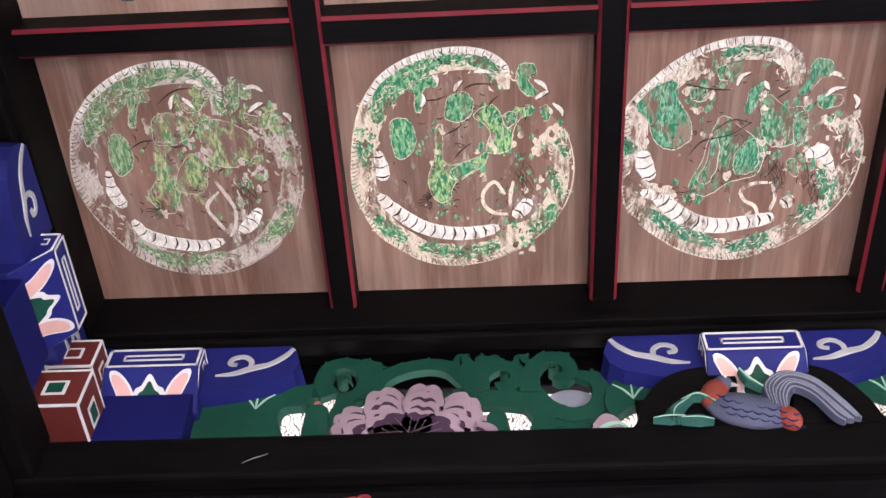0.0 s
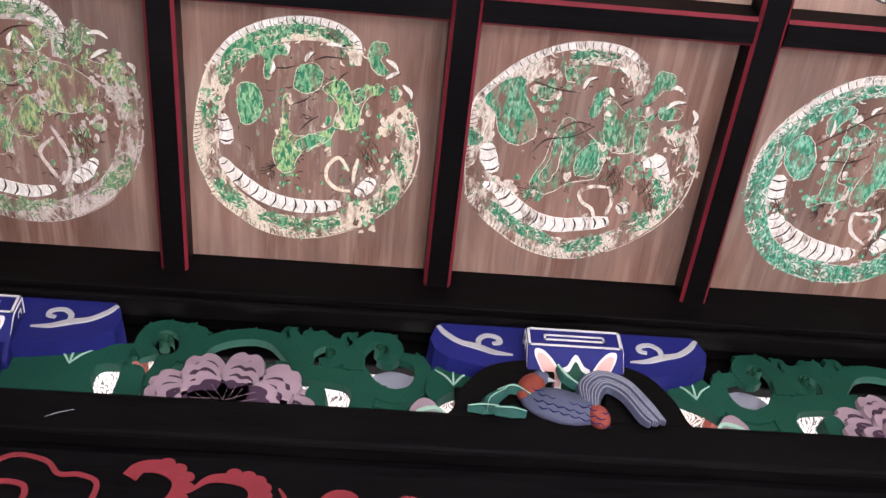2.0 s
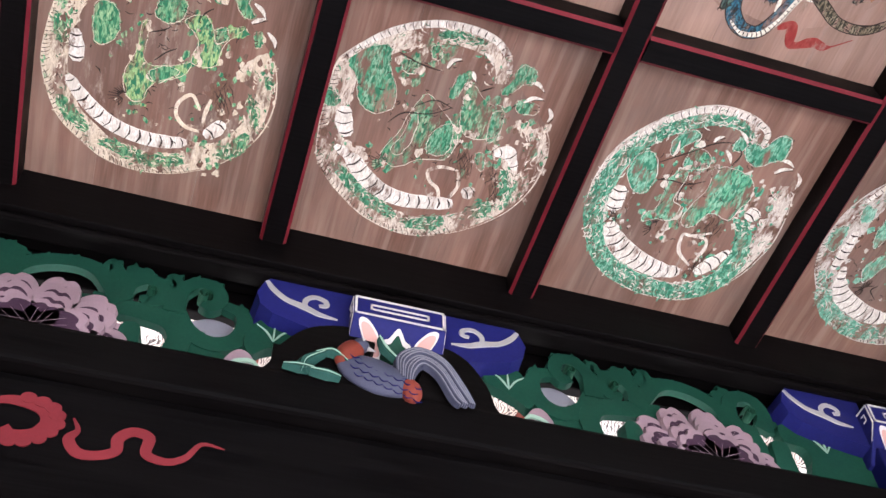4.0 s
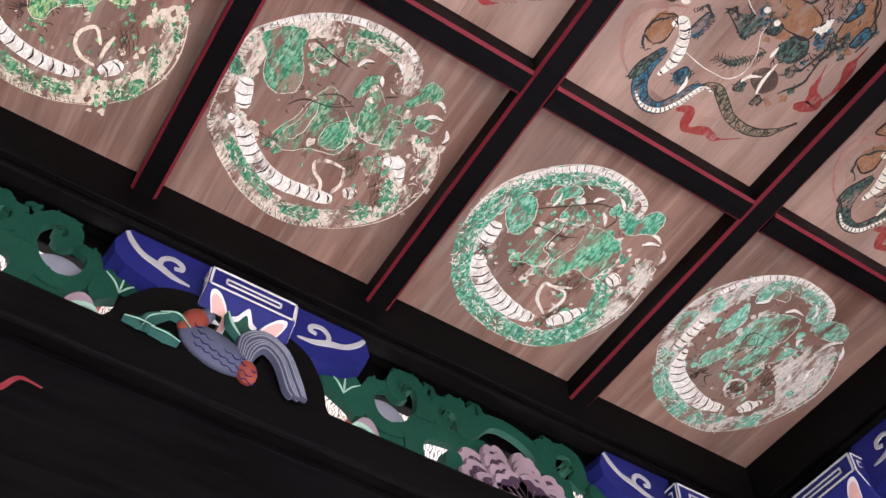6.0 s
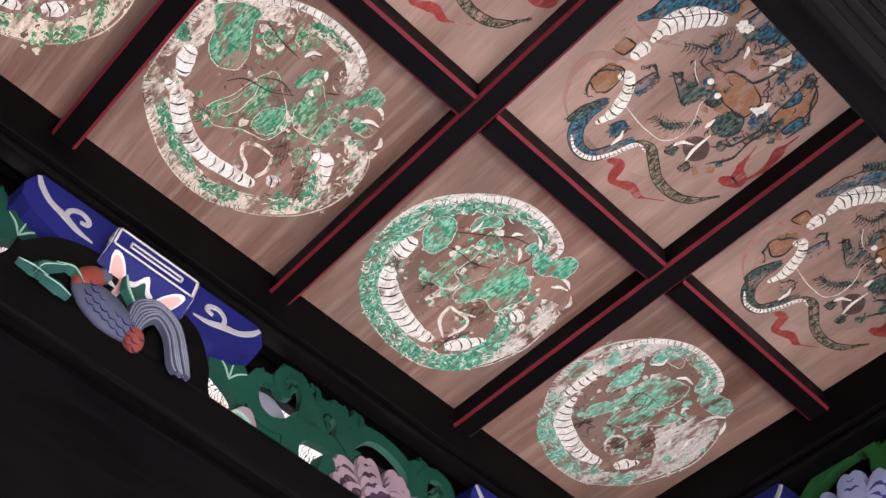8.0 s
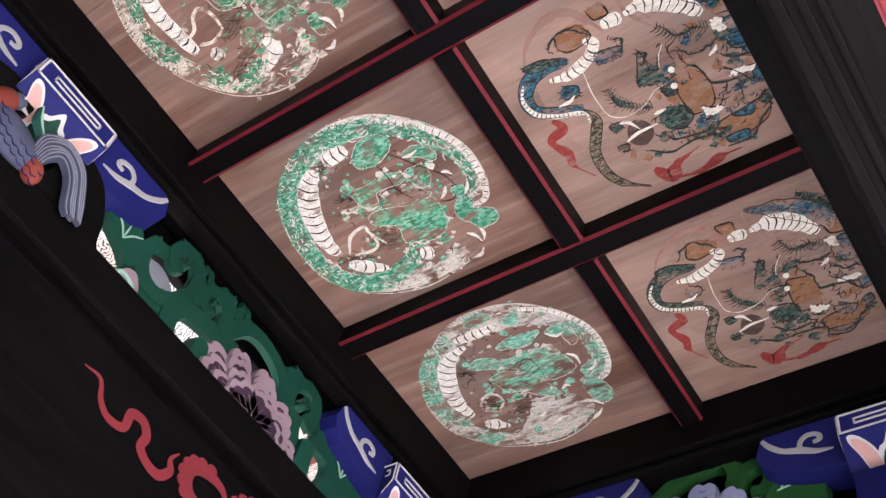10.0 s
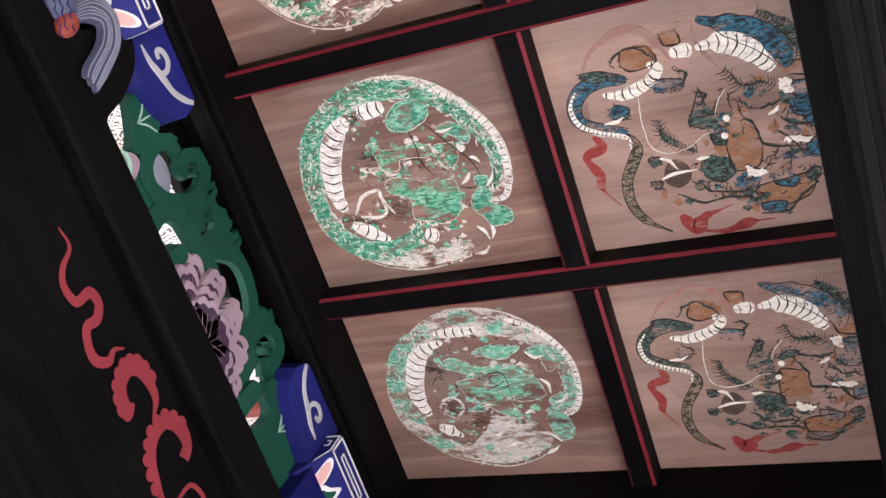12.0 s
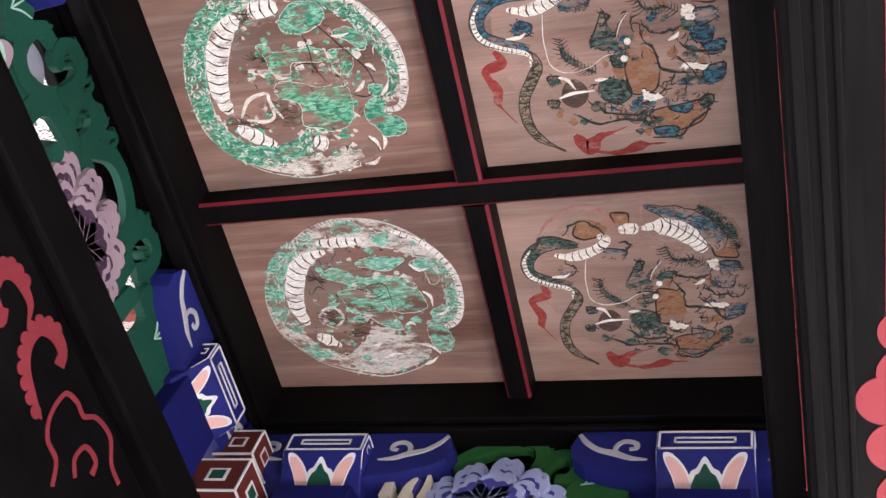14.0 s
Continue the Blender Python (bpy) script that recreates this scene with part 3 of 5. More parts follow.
# board 4 from the west
GREEN_DRAGONS.append(dict(
    rim=[(150, -261), (130, -297), (72, -322), (-28, -324), (-123, -280), (-196, -212), (-247, -134), (-269, -59), (-275, 33), (-248, 139), (-192, 236), (-109, 312), (-17, 346), (71, 355), (163, 341), (238, 284), (292, 209), (320, 138), (336, 52), (327, -50), (305, -147)],
    edge=[(146, -227), (143, -278), (100, -303), (20, -315), (-61, -301), (-131, -256), (-187, -192), (-232, -125)],
    backs=[([(105, -263), (36, -286), (-41, -271), (-119, -228), (-181, -165), (-222, -96), (-237, -18), (-243, 65), (-217, 149), (-166, 234), (-95, 288), (-12, 313), (75, 323), (161, 305), (230, 247), (257, 152), (238, 67), (200, 11)], [28, 34, 41, 47, 51, 53, 60, 60, 58, 60, 64, 64, 62, 62, 64, 66, 62, 47])],
    s=[],
    bellies=[([(-190, -5), (-187, 41), (-184, 84)], [45, 49, 49]), ([(-173, 123), (-146, 169), (-94, 209), (-24, 239), (50, 252), (107, 241)], [49, 64, 70, 68, 62, 47]), ([(152, 234), (186, 186), (221, 127)], [43, 49, 32]), ([(217, 5), (238, -34)], [47, 49])],
    pale=[[(288, 128), (264, 31), (272, -44), (255, -92), (303, -122), (321, -30), (321, 59)], [(180, -6), (190, -46), (214, -17)], [(-17, 146), (-11, 65), (17, 9), (14, 74)]],
    heads=[[(-83, 96), (-86, 63), (-60, 39), (-66, -59), (-42, -104), (-17, -86), (-23, -3), (8, 17), (-3, 68), (-44, 76)], [(-46, -115), (-41, -176), (11, -173), (28, -135), (-7, -115)], [(40, 76), (27, 34), (58, -64), (46, -130), (100, -146), (172, -126), (196, -66), (182, -27), (166, 23), (102, 14), (73, 71)]],
    greens=[[(-155, -2), (-189, -44), (-189, -106), (-155, -137), (-120, -106), (-105, -39), (-121, 3)], [(126, -181), (104, -217), (123, -243), (153, -230), (180, -279), (222, -277), (228, -215), (202, -201), (169, -174)], [(-93, -139), (-106, -194), (-61, -234), (-36, -215), (-66, -183)], [(67, -207), (72, -246), (101, -234), (97, -204)]],
    brown=[[(89, 120), (91, 11), (161, 19), (162, 99)], [(-180, 124), (-198, 80), (-174, 83), (-148, 118)], [(118, 255), (135, 191), (163, 144), (147, 230)]],
    claws=[[(6, -213), (13, -227), (28, -238)], [(101, -236), (83, -255), (64, -266)], [(53, -198), (73, -180), (84, -161)], [(222, -165), (241, -183), (268, -191)], [(225, -210), (246, -210), (267, -199)], [(310, -141), (307, -163), (289, -183)], [(-87, -138), (-83, -162), (-89, -191)]],
    loops=[[(124, 211), (71, 170), (57, 110), (85, 105), (139, 80)], [(132, 196), (143, 138), (129, 105), (90, 107)]],
    hairs=[[(-120, -106), (-52, -158), (16, -211), (69, -227)], [(-98, -53), (-56, -61), (-4, -61), (40, -85)], [(91, -154), (101, -193), (84, -218)], [(-4, 13), (-18, -23), (-14, -64)]],
    jaw=(-42, 99)))
# board 5 from the west
GREEN_DRAGONS.append(dict(
    rim=[(154, -212), (137, -269), (67, -314), (-36, -315), (-119, -280), (-193, -217), (-243, -137), (-265, -50), (-268, 53), (-248, 118), (-192, 204), (-113, 291), (-28, 339), (49, 354), (141, 341), (212, 289), (271, 223), (310, 131), (335, 15), (313, -89), (273, -169)],
    edge=[(151, -219), (129, -274), (67, -304), (-36, -311), (-117, -276), (-174, -224), (-218, -144)],
    backs=[([(131, -182), (105, -253), (56, -285), (-6, -288), (-63, -275), (-103, -248)], [28, 38, 36, 36, 36, 30]), ([(-218, 127), (-179, 198), (-112, 268), (-38, 305), (39, 317), (108, 294), (138, 256)], [32, 51, 59, 64, 61, 57, 42]), ([(195, 273), (225, 230), (243, 183)], [42, 51, 36])],
    s=[],
    bellies=[([(-191, -39), (-188, 29), (-191, 110)], [28, 36, 30]), ([(-158, 91), (-144, 144), (-107, 196), (-55, 225), (4, 245), (59, 247), (116, 230)], [28, 49, 64, 66, 64, 59, 42]), ([(162, 213), (180, 175), (206, 137)], [38, 47, 25])],
    pale=[[(-218, 127), (-253, 48), (-255, -48), (-229, -133), (-163, -208), (-110, -250), (-122, -198), (-158, -115), (-168, -23), (-171, 72), (-185, 127)], [(97, 1), (120, -41), (167, -126), (234, -171), (294, -94), (298, 46), (267, 139), (184, 55)]],
    heads=[[(-71, 131), (-95, 85), (-76, 31), (-54, 9), (-59, -88), (-34, -157), (30, -190), (72, -189), (85, -108), (56, -58), (12, -31), (-22, 8), (-35, 53)], [(-5, 91), (-12, 20), (34, -35), (78, -72), (144, -93), (133, -38), (85, 18), (72, 64), (28, 81)]],
    greens=[[(-106, 4), (-129, -41), (-125, -106), (-116, -161), (-77, -103), (-88, -39)], [(-222, 48), (-256, 28), (-257, -29), (-223, -50), (-213, 2)], [(-203, -80), (-211, -129), (-174, -124), (-170, -81)], [(142, -179), (136, -228), (193, -253), (236, -234), (237, -194), (190, -177)], [(-95, -173), (-114, -232), (-39, -261), (-18, -227), (-70, -212)], [(84, -203), (65, -254), (96, -255), (116, -214)], [(246, 72), (243, 46), (269, 50), (265, 72)]],
    brown=[[(160, 88), (95, 50), (86, 6), (162, 27), (197, 78)], [(57, 160), (48, 117), (82, 96), (125, 129), (113, 166)], [(-20, 8), (-34, -63), (57, -77), (23, -38)]],
    claws=[[(7, -193), (29, -214), (63, -213)], [(97, -218), (91, -247), (65, -268)], [(205, -126), (218, -170), (248, -197)], [(292, -133), (281, -160), (262, -185)], [(259, -5), (245, -38), (245, -72)], [(209, 22), (205, 6), (197, -7)], [(-93, -174), (-71, -199), (-76, -232)], [(132, -108), (124, -127), (133, -139)]],
    loops=[[(136, 132), (103, 181), (60, 160), (54, 118), (93, 99), (127, 131)]],
    hairs=[[(-12, 11), (-30, -43), (-18, -78), (57, -82)], [(-74, 176), (-56, 146), (-29, 134)], [(1, 183), (-30, 154), (-18, 132)]],
    jaw=(-51, 147)))
BLUE_DRAGON = dict(
    back=[([(-236, -29), (-213, -82), (-184, -137), (-150, -183), (-105, -217), (-69, -217)], [25, 59, 71, 71, 64, 34])],
    dark=[([(-222, -171), (-178, -223), (-126, -256), (-71, -276)], [25, 39, 39, 17])],
    bellies=[([(-164, -13), (-168, -60), (-153, -110), (-120, -150), (-71, -184)], [25, 56, 61, 59, 42]), ([(-163, 53), (-166, 25), (-161, -4)], [29, 37, 37]), ([(-149, 116), (-135, 91), (-106, 118), (-86, 171), (-83, 208), (-92, 248)], [25, 30, 32, 36, 32, 19])],
    coil=[([(-121, 176), (-131, 240), (-117, 297), (-76, 332), (-29, 327), (0, 275), (24, 208)], [34, 39, 42, 39, 34, 32, 29])],
    beads=[([(-114, 319), (-74, 343), (-23, 332), (9, 286), (35, 215), (70, 211)], [8, 14, 15, 15, 14, 8])],
    tail=[([(30, 210), (68, 194), (110, 217), (161, 246), (226, 250), (281, 224), (328, 159)], [22, 30, 30, 29, 27, 22, 5])],
    flames=[([(16, 304), (50, 286), (67, 332), (89, 335), (129, 315), (170, 318), (229, 279)], [22, 30, 25, 20, 29, 25, 3]), ([(282, 127), (323, 97), (294, 61), (284, 26), (271, -16)], [34, 47, 22, 12, 3]), ([(333, 92), (346, 19), (330, -48), (329, -112)], [8, 17, 29, 5])],
    rose=[([(-149, 295), (-209, 253), (-249, 175), (-240, 113), (-191, 75), (-147, 55)], [7, 12, 19, 24, 22, 8]), ([(-250, -18), (-183, -16), (-131, -39), (-94, -64)], [7, 10, 12, 5]), ([(93, -174), (80, -220), (88, -271)], [7, 14, 7])],
    manes=[([(3, 124), (52, 118), (83, 83), (111, 43)], [14, 22, 20, 12]), ([(-94, -64), (-43, -102), (-46, -147), (-26, -182)], [7, 12, 12, 5])],
    ochre=[[(-199, 169), (-196, 106), (-152, 90), (-139, 156), (-160, 185)], [(53, -41), (62, -102), (116, -121), (174, -102), (176, -39), (112, -32)], [(234, -86), (219, -181), (209, -239), (272, -213), (302, -131), (272, -88)], [(-86, -204), (-77, -268), (-43, -271), (-52, -214)], [(-222, 70), (-218, 24), (-186, 22), (-188, 60)]],
    blues=[[(-29, -219), (-30, -270), (-2, -278), (14, -228)], [(20, -206), (19, -264), (59, -254), (54, -215)], [(66, -237), (56, -289), (89, -280), (93, -249)], [(132, -229), (119, -282), (156, -280), (175, -233)], [(204, -133), (221, -196), (247, -177), (233, -133)], [(281, -89), (285, -149), (314, -139), (305, -92)], [(-97, 116), (-103, 91), (-90, 36), (-63, 50), (-70, 105)], [(-41, 242), (-60, 221), (-42, 190), (-16, 203), (-21, 236)]],
    teals=[[(-13, 27), (-56, 4), (-12, -4), (12, -26), (50, -20), (48, 19), (31, 50)], [(146, 45), (126, 10), (146, -37), (183, -39), (204, -2), (185, 35)], [(60, -1), (65, -39), (99, -34), (95, -3)], [(106, 174), (107, 145), (128, 145), (129, 170)], [(173, 184), (177, 153), (196, 161), (192, 181)], [(210, -212), (203, -243), (227, -244), (241, -216)], [(-157, 293), (-157, 243), (-137, 197), (-126, 208), (-135, 281)]],
    white=[[(166, -72), (179, -87), (189, -119), (203, -107), (196, -71)], [(118, -172), (110, -202), (122, -244), (130, -214)], [(-40, -191), (-41, -217), (-4, -217), (-14, -196)]],
    claws=[[(110, 145), (119, 122), (149, 104)], [(170, 152), (159, 113), (158, 53)], [(129, 50), (129, 34), (128, 14)], [(-13, 264), (-13, 230), (-23, 210)], [(43, -150), (34, -170), (23, -179)]],
    whiskers=[[(40, 166), (77, 156), (99, 119), (92, 60), (66, 16), (62, -18)], [(-79, 156), (-3, 166), (50, 163)], [(-45, -60), (-16, -36), (16, -23)]],
    lines=[[(-164, 208), (-188, 194), (-200, 153), (-182, 116), (-153, 94)], [(218, 123), (255, 55), (252, -11), (266, -89)], [(193, 61), (230, 18), (237, -77)], [(308, -83), (307, -154), (273, -191), (243, -235)], [(25, -84), (72, -116), (118, -125), (139, -228)], [(-16, -90), (14, -110), (20, -153), (8, -194)], [(-93, -71), (-47, -102), (-48, -147)], [(48, -180), (78, -206), (83, -253)], [(-122, 56), (-111, 26), (-84, 37)], [(-58, 19), (-43, -9), (-15, 11)], [(91, -159), (117, -193), (173, -224)], [(224, -79), (248, -52), (268, -73)]],
    orb=[(134, 133), (120, 102), (147, 74), (182, 77), (202, 112), (178, 145)],
    eyes=[(78, -34), (32, -48)])

DOWN = Matrix.Diagonal((1, 1, -1, 1))       # paint stands out from the under side of a board


def mm(pts, rng=None, jit=0.0):
    return [((x + (rng.uniform(-jit, jit) if rng else 0)) / 1000, (y + (rng.uniform(-jit, jit) if rng else 0)) / 1000) for x, y in pts]


def ragged(pts, rng, amount, per=7):
    """An outline with a brushed, uneven edge."""
    line = smooth_line(pts, per, True)
    n = len(line)
    out = []
    for i, p in enumerate(line):
        d = (line[(i + 1) % n] - line[i - 1]).normalized()
        out.append(tuple(p + Vector((-d.y, d.x)) * rng.uniform(-amount, amount)))
    return out


def cross_ticks(bm, pts, widths, step, w, depth, m, bow=0.25, reach=0.94, rng=None):
    """Short bowed strokes across a band, one every step."""
    line = smooth_line(pts, 12)
    total = sum((b - a).length for a, b in zip(line, line[1:]))
    n = max(2, int(total / step))
    xs = np.linspace(0, 1, len(widths))
    run, k = 0.0, 0.5
    for a, b in zip(line, line[1:]):
        seg = (b - a).length
        while run + seg >= k * total / n and k < n:
            d = (b - a).normalized()
            s = Vector((-d.y, d.x)) * float(np.interp(k / n, xs, widths)) / 2 * reach
            p = a + d * (k * total / n - run)
            lean = d * (s.length * bow)
            ww = w * (rng.uniform(0.6, 1.5) if rng else 1)
            ribbon(bm, [p - s, p + lean * 1.2, p + s], [ww * 0.6, ww * 1.3, ww * 0.6], depth, m, 3)
            k += 1
        run += seg


def spikes(bm, pts, length, step, depth, m, rng, side=1):
    line = smooth_line(pts, 14)
    acc = 0.0
    for a, b in zip(line, line[1:]):
        acc += (b - a).length
        if acc < step:
            continue
        acc = 0.0
        d = (b - a).normalized()
        nrm = Vector((-d.y, d.x)) * side
        ln = length * rng.uniform(0.5, 1.3)
        tip = a + nrm * ln - d * ln * 0.5
        ribbon(bm, [a, (a + tip) / 2 + d * 0.002, tip], [0.003, 0.002, 0.0008], depth, m, 2)


INK = painted("ink_line", (0.030, 0.022, 0.020), 0.7, 0.3, 40)
PALETTES = [
    # pale ground, greens, flecks, head greens, how much is left
    # first board: yellowish greens, paled further to take in its glossy sheen
    dict(pale=((0.50, 0.42, 0.39), (0.64, 0.58, 0.54)), green=((0.20, 0.34, 0.17), (0.46, 0.48, 0.32)), fleck=(0.08, 0.22, 0.11), head=((0.36, 0.44, 0.19), (0.48, 0.48, 0.28)), keep=0.78),
    dict(pale=((0.66, 0.56, 0.44), (0.80, 0.72, 0.62)), green=((0.10, 0.36, 0.19), (0.36, 0.56, 0.32)), fleck=(0.022, 0.17, 0.09), head=((0.26, 0.48, 0.20), (0.42, 0.60, 0.30)), keep=0.82),
    dict(pale=((0.62, 0.53, 0.46), (0.80, 0.74, 0.67)), green=((0.055, 0.30, 0.17), (0.30, 0.50, 0.36)), fleck=(0.022, 0.15, 0.085), head=((0.10, 0.36, 0.20), (0.40, 0.46, 0.33)), keep=0.70),
    dict(pale=((0.60, 0.55, 0.50), (0.78, 0.74, 0.70)), green=((0.08, 0.36, 0.23), (0.30, 0.58, 0.45)), fleck=(0.03, 0.19, 0.12), head=((0.11, 0.44, 0.26), (0.32, 0.60, 0.45)), keep=0.80),
    dict(pale=((0.54, 0.50, 0.46), (0.70, 0.66, 0.64)), green=((0.20, 0.50, 0.38), (0.36, 0.62, 0.52)), fleck=(0.10, 0.32, 0.23), head=((0.16, 0.50, 0.35), (0.36, 0.62, 0.50)), keep=0.76),
]


def tapered(widths, ends=0.45):
    """Widths in metres, drawn in at both ends of the stroke."""
    w = [widths[0] * ends] + [q for w0 in widths for q in (w0, w0)] + [widths[-1] * ends]
    return [q / 1000 for q in w]


def whole(c):
    """The middle of an outline."""
    return sum((Vector(p) for p in c), Vector((0, 0))) / len(c)


def inward(pts, by):
    return [tuple(p - p.normalized() * by) for p in (Vector(q) for q in pts)]


def flecks(board, pts, rng, count, size, mats, depth, m):
    """Ragged chips of paint strewn round a line; each material's chips are one mesh."""
    line = smooth_line(pts, 6, True)
    for mat in mats:
        b = bmesh.new()
        for _ in range(count):
            p = line[rng.randrange(len(line))]
            c = p + Vector((rng.gauss(0, 1), rng.gauss(0, 1))) * 0.016
            r = size * rng.uniform(0.3, 1.0)
            o = [(c.x + r * math.cos(a) * rng.uniform(0.5, 1.5), c.y + r * math.sin(a) * rng.uniform(0.5, 1.9)) for a in np.linspace(0, 6.28, 8)[:-1]]
            depth += 0.0000008
            plate(b, ragged(o, rng, 0.0012, 3), depth, m, 1, 0, False)
        part("paint_fleck", b, mat, board)


def dabs(b, pts, widths, rng, count, length, w, depth, m, spread=0.42):
    """Short curved brush dabs strewn over a band, lying roughly along it."""
    line = smooth_line(pts, 8)
    n = len(line)
    for _ in range(count):
        i = rng.randrange(n - 1)
        d = (line[i + 1] - line[i]).normalized()
        s = Vector((-d.y, d.x))
        half = float(np.interp(i / n, np.linspace(0, 1, len(widths)), widths)) * spread
        q = line[i] + s * rng.uniform(-half, half)
        e = (d * rng.uniform(0.3, 1) + s * rng.uniform(-0.8, 0.8)).normalized() * length * rng.uniform(0.4, 1.2)
        ribbon(b, [q - e, q + Vector((e.y, -e.x)) * 0.35, q + e], [w * 0.3, w * rng.uniform(0.6, 1.4), w * 0.3], depth, m, 2)


PLACING = ((1.045, 1.015, 0, 0), (1.0, 1.01, 0, 0.003), (1.015, 1.015, -0.004, 0), (1.0, 1.0, -0.014, 0.015), (1.0, 1.0, -0.015, 0.009))   # size and shift of each painting


def green_dragon(board, wood, seed, pal, d, rng, placing):
    """A coiled dragon in flaking pigment: pale ground, green back, ribbed white belly, head and claws in the middle."""
    pale = worn_paint("flaking_white", tuple(tuple(q * 0.92 for q in c) for c in pal["pale"]), wood, seed, pal["keep"] - 0.05)
    rimw = worn_paint("rim_white", pal["pale"], wood, seed + 9, pal["keep"] + 0.08)
    green = worn_paint("flaking_green", pal["green"], wood, seed, pal["keep"] + 0.04, pal["fleck"])
    head = worn_paint("flaking_head_green", pal["head"], wood, seed + 1, pal["keep"] - 0.06, pal["fleck"])
    belly = worn_paint("belly_white", ((0.64, 0.60, 0.56), (0.88, 0.86, 0.83)), wood, seed + 2, pal["keep"] + 0.16)
    brown = worn_paint("brown_wash", ((0.10, 0.055, 0.04), (0.20, 0.12, 0.09)), wood, seed + 3, 0.65)
    stroke = worn_paint("dark_green_stroke", (pal["fleck"], (0.03, 0.06, 0.04)), wood, seed + 5, 0.80)
    sx, sy, ox, oy = placing
    D = Matrix.Translation((ox, oy, 0)) @ Matrix.Diagonal((sx, sy, -1, 1))
    rim = mm(d["rim"])
    body = inward(rim, 0.034)
    part("body_ground", ribbon(bmesh.new(), body, [0.03, 0.05, 0.064, 0.068, 0.068, 0.066, 0.062, 0.05, 0.03], 0.0008, D, 8, 0.98), pale, board, "flaking cream painted dragon body")
    part("rim_line", ribbon(bmesh.new(), rim, [0.002, 0.005, 0.0015, 0.007, 0.002, 0.006, 0.003, 0.001, 0.005, 0.002], 0.0010, D, 8, 0.9), rimw, board)
    lay = 0.0011
    # worn traces of wash over the whole coil
    trace = worn_paint("traces_of_wash", ((0.26, 0.19, 0.16), (0.42, 0.35, 0.31)), wood, seed + 12, pal["keep"] - 0.42, None, 17.0)
    part("wash_trace", plate(bmesh.new(), inward(rim, -0.004), 0.0004, D, 3, 0, False), trace, board, "worn traces of pale wash")
    dark, light, green_dab = bmesh.new(), bmesh.new(), bmesh.new()
    for pts, w in d["backs"] + d["s"]:
        lay += 0.00003
        pts, w = mm(pts), tapered(w)
        part("green_back", ribbon(bmesh.new(), pts, [q * rng.uniform(0.9, 1.1) for q in w], lay, D, 9, 0.97), green, board)
        size = sum((Vector(b) - Vector(a)).length for a, b in zip(pts, pts[1:]))
        dabs(dark, pts, w, rng, int(size * 330), 0.007, 0.0034, 0.0018, D)
        dabs(light, pts, w, rng, int(size * 130), 0.009, 0.0042, 0.0019, D, 0.55)
        dabs(green_dab, pts, w, rng, int(size * 170), 0.011, 0.0065, 0.0017, D, 0.62)
    dabs(light, body, [0.06], rng, 150, 0.012, 0.005, 0.0017, D, 0.6)
    dabs(dark, body, [0.06], rng, 90, 0.008, 0.003, 0.00175, D, 0.6)
    dabs(green_dab, body, [0.06], rng, 60, 0.010, 0.006, 0.0016, D, 0.6)
    part("green_stroke", green_dab, green, board)
    part("scale_stroke", dark, stroke, board)
    part("pale_stroke", light, rimw, board)
    # ribbed white belly and the fine-ribbed edge of the coil
    ink = bmesh.new()
    for pts, w in d["bellies"]:
        lay += 0.00003
        pts, w = mm(pts), tapered(w)
        part("belly", ribbon(bmesh.new(), pts, w, 0.0019 + lay * 0.05, D, 8, 0.97), belly, board, "white ribbed belly")
        cross_ticks(ink, pts, w, 0.029, 0.0042, 0.0024, D, rng=rng)
    edge = mm(d["edge"])
    w = [0.014, 0.020, 0.021, 0.021, 0.020, 0.014]
    part("white_edge", ribbon(bmesh.new(), edge, w, 0.0016, D, 8, 0.97), belly, board)
    cross_ticks(ink, edge, w, 0.021, 0.0022, 0.0021, D, 0.15, rng=rng)
    low = rim[len(rim) // 3:len(rim) * 3 // 4]
    spikes(ink, low, 0.022, 0.012, 0.0012, D, rng, -1)
    # head, tufts, feet
    for name, shapes, mat, base in (("pale_patch", d["pale"], pale, 0.00125), ("head", d["heads"], head, 0.0014), ("tuft", d["greens"], green, 0.0016), ("brown_wash", d["brown"], brown, 0.0013)):
        for o in shapes:
            lay += 0.00002
            o = mm(o)
            part(name, plate(bmesh.new(), ragged(o, rng, 0.0045), base + lay * 0.1, D, 1, 0, False), mat, board)
            if name == "head":
                flecks(board, o, rng, 9, 0.013, (green, pale, head), 0.0017, D)
            if name in ("pale_patch", "brown_wash"):
                flecks(board, o, rng, 7, 0.010, (pale, brown, green), 0.0015, D)
            if name in ("head", "tuft"):
                part("pale_outline", ribbon(bmesh.new(), ragged(o, rng, 0.002, 5), [0.0018, 0.0006, 0.0026, 0.0008], 0.0020 + lay * 0.1, D, 2, 0.9, True), rimw, board)
                c0 = whole(o)
                for p in smooth_line(o, 4, True):      # broken ink along the outline and dabs inside
                    if rng.random() < 0.45:
                        e = (p - c0).normalized() * rng.uniform(-0.016, 0.007)
                        ribbon(ink, [p, p + e * 0.5 + Vector((-e.y, e.x)) * 0.3, p + e], [0.0014, 0.0024, 0.0008], 0.0023, D, 3)
            if name == "brown_wash":
                for p in smooth_line(o, 3, True):
                    q = p.lerp(whole(o), rng.uniform(0.1, 0.8))
                    e = Vector((rng.uniform(-0.010, 0.014), rng.uniform(0.010, 0.030)))
                    ribbon(ink, [q - e, q + Vector((0.003, 0)), q + e], [0.001, 0.0024, 0.0008], 0.0023, D, 3)
    b = bmesh.new()
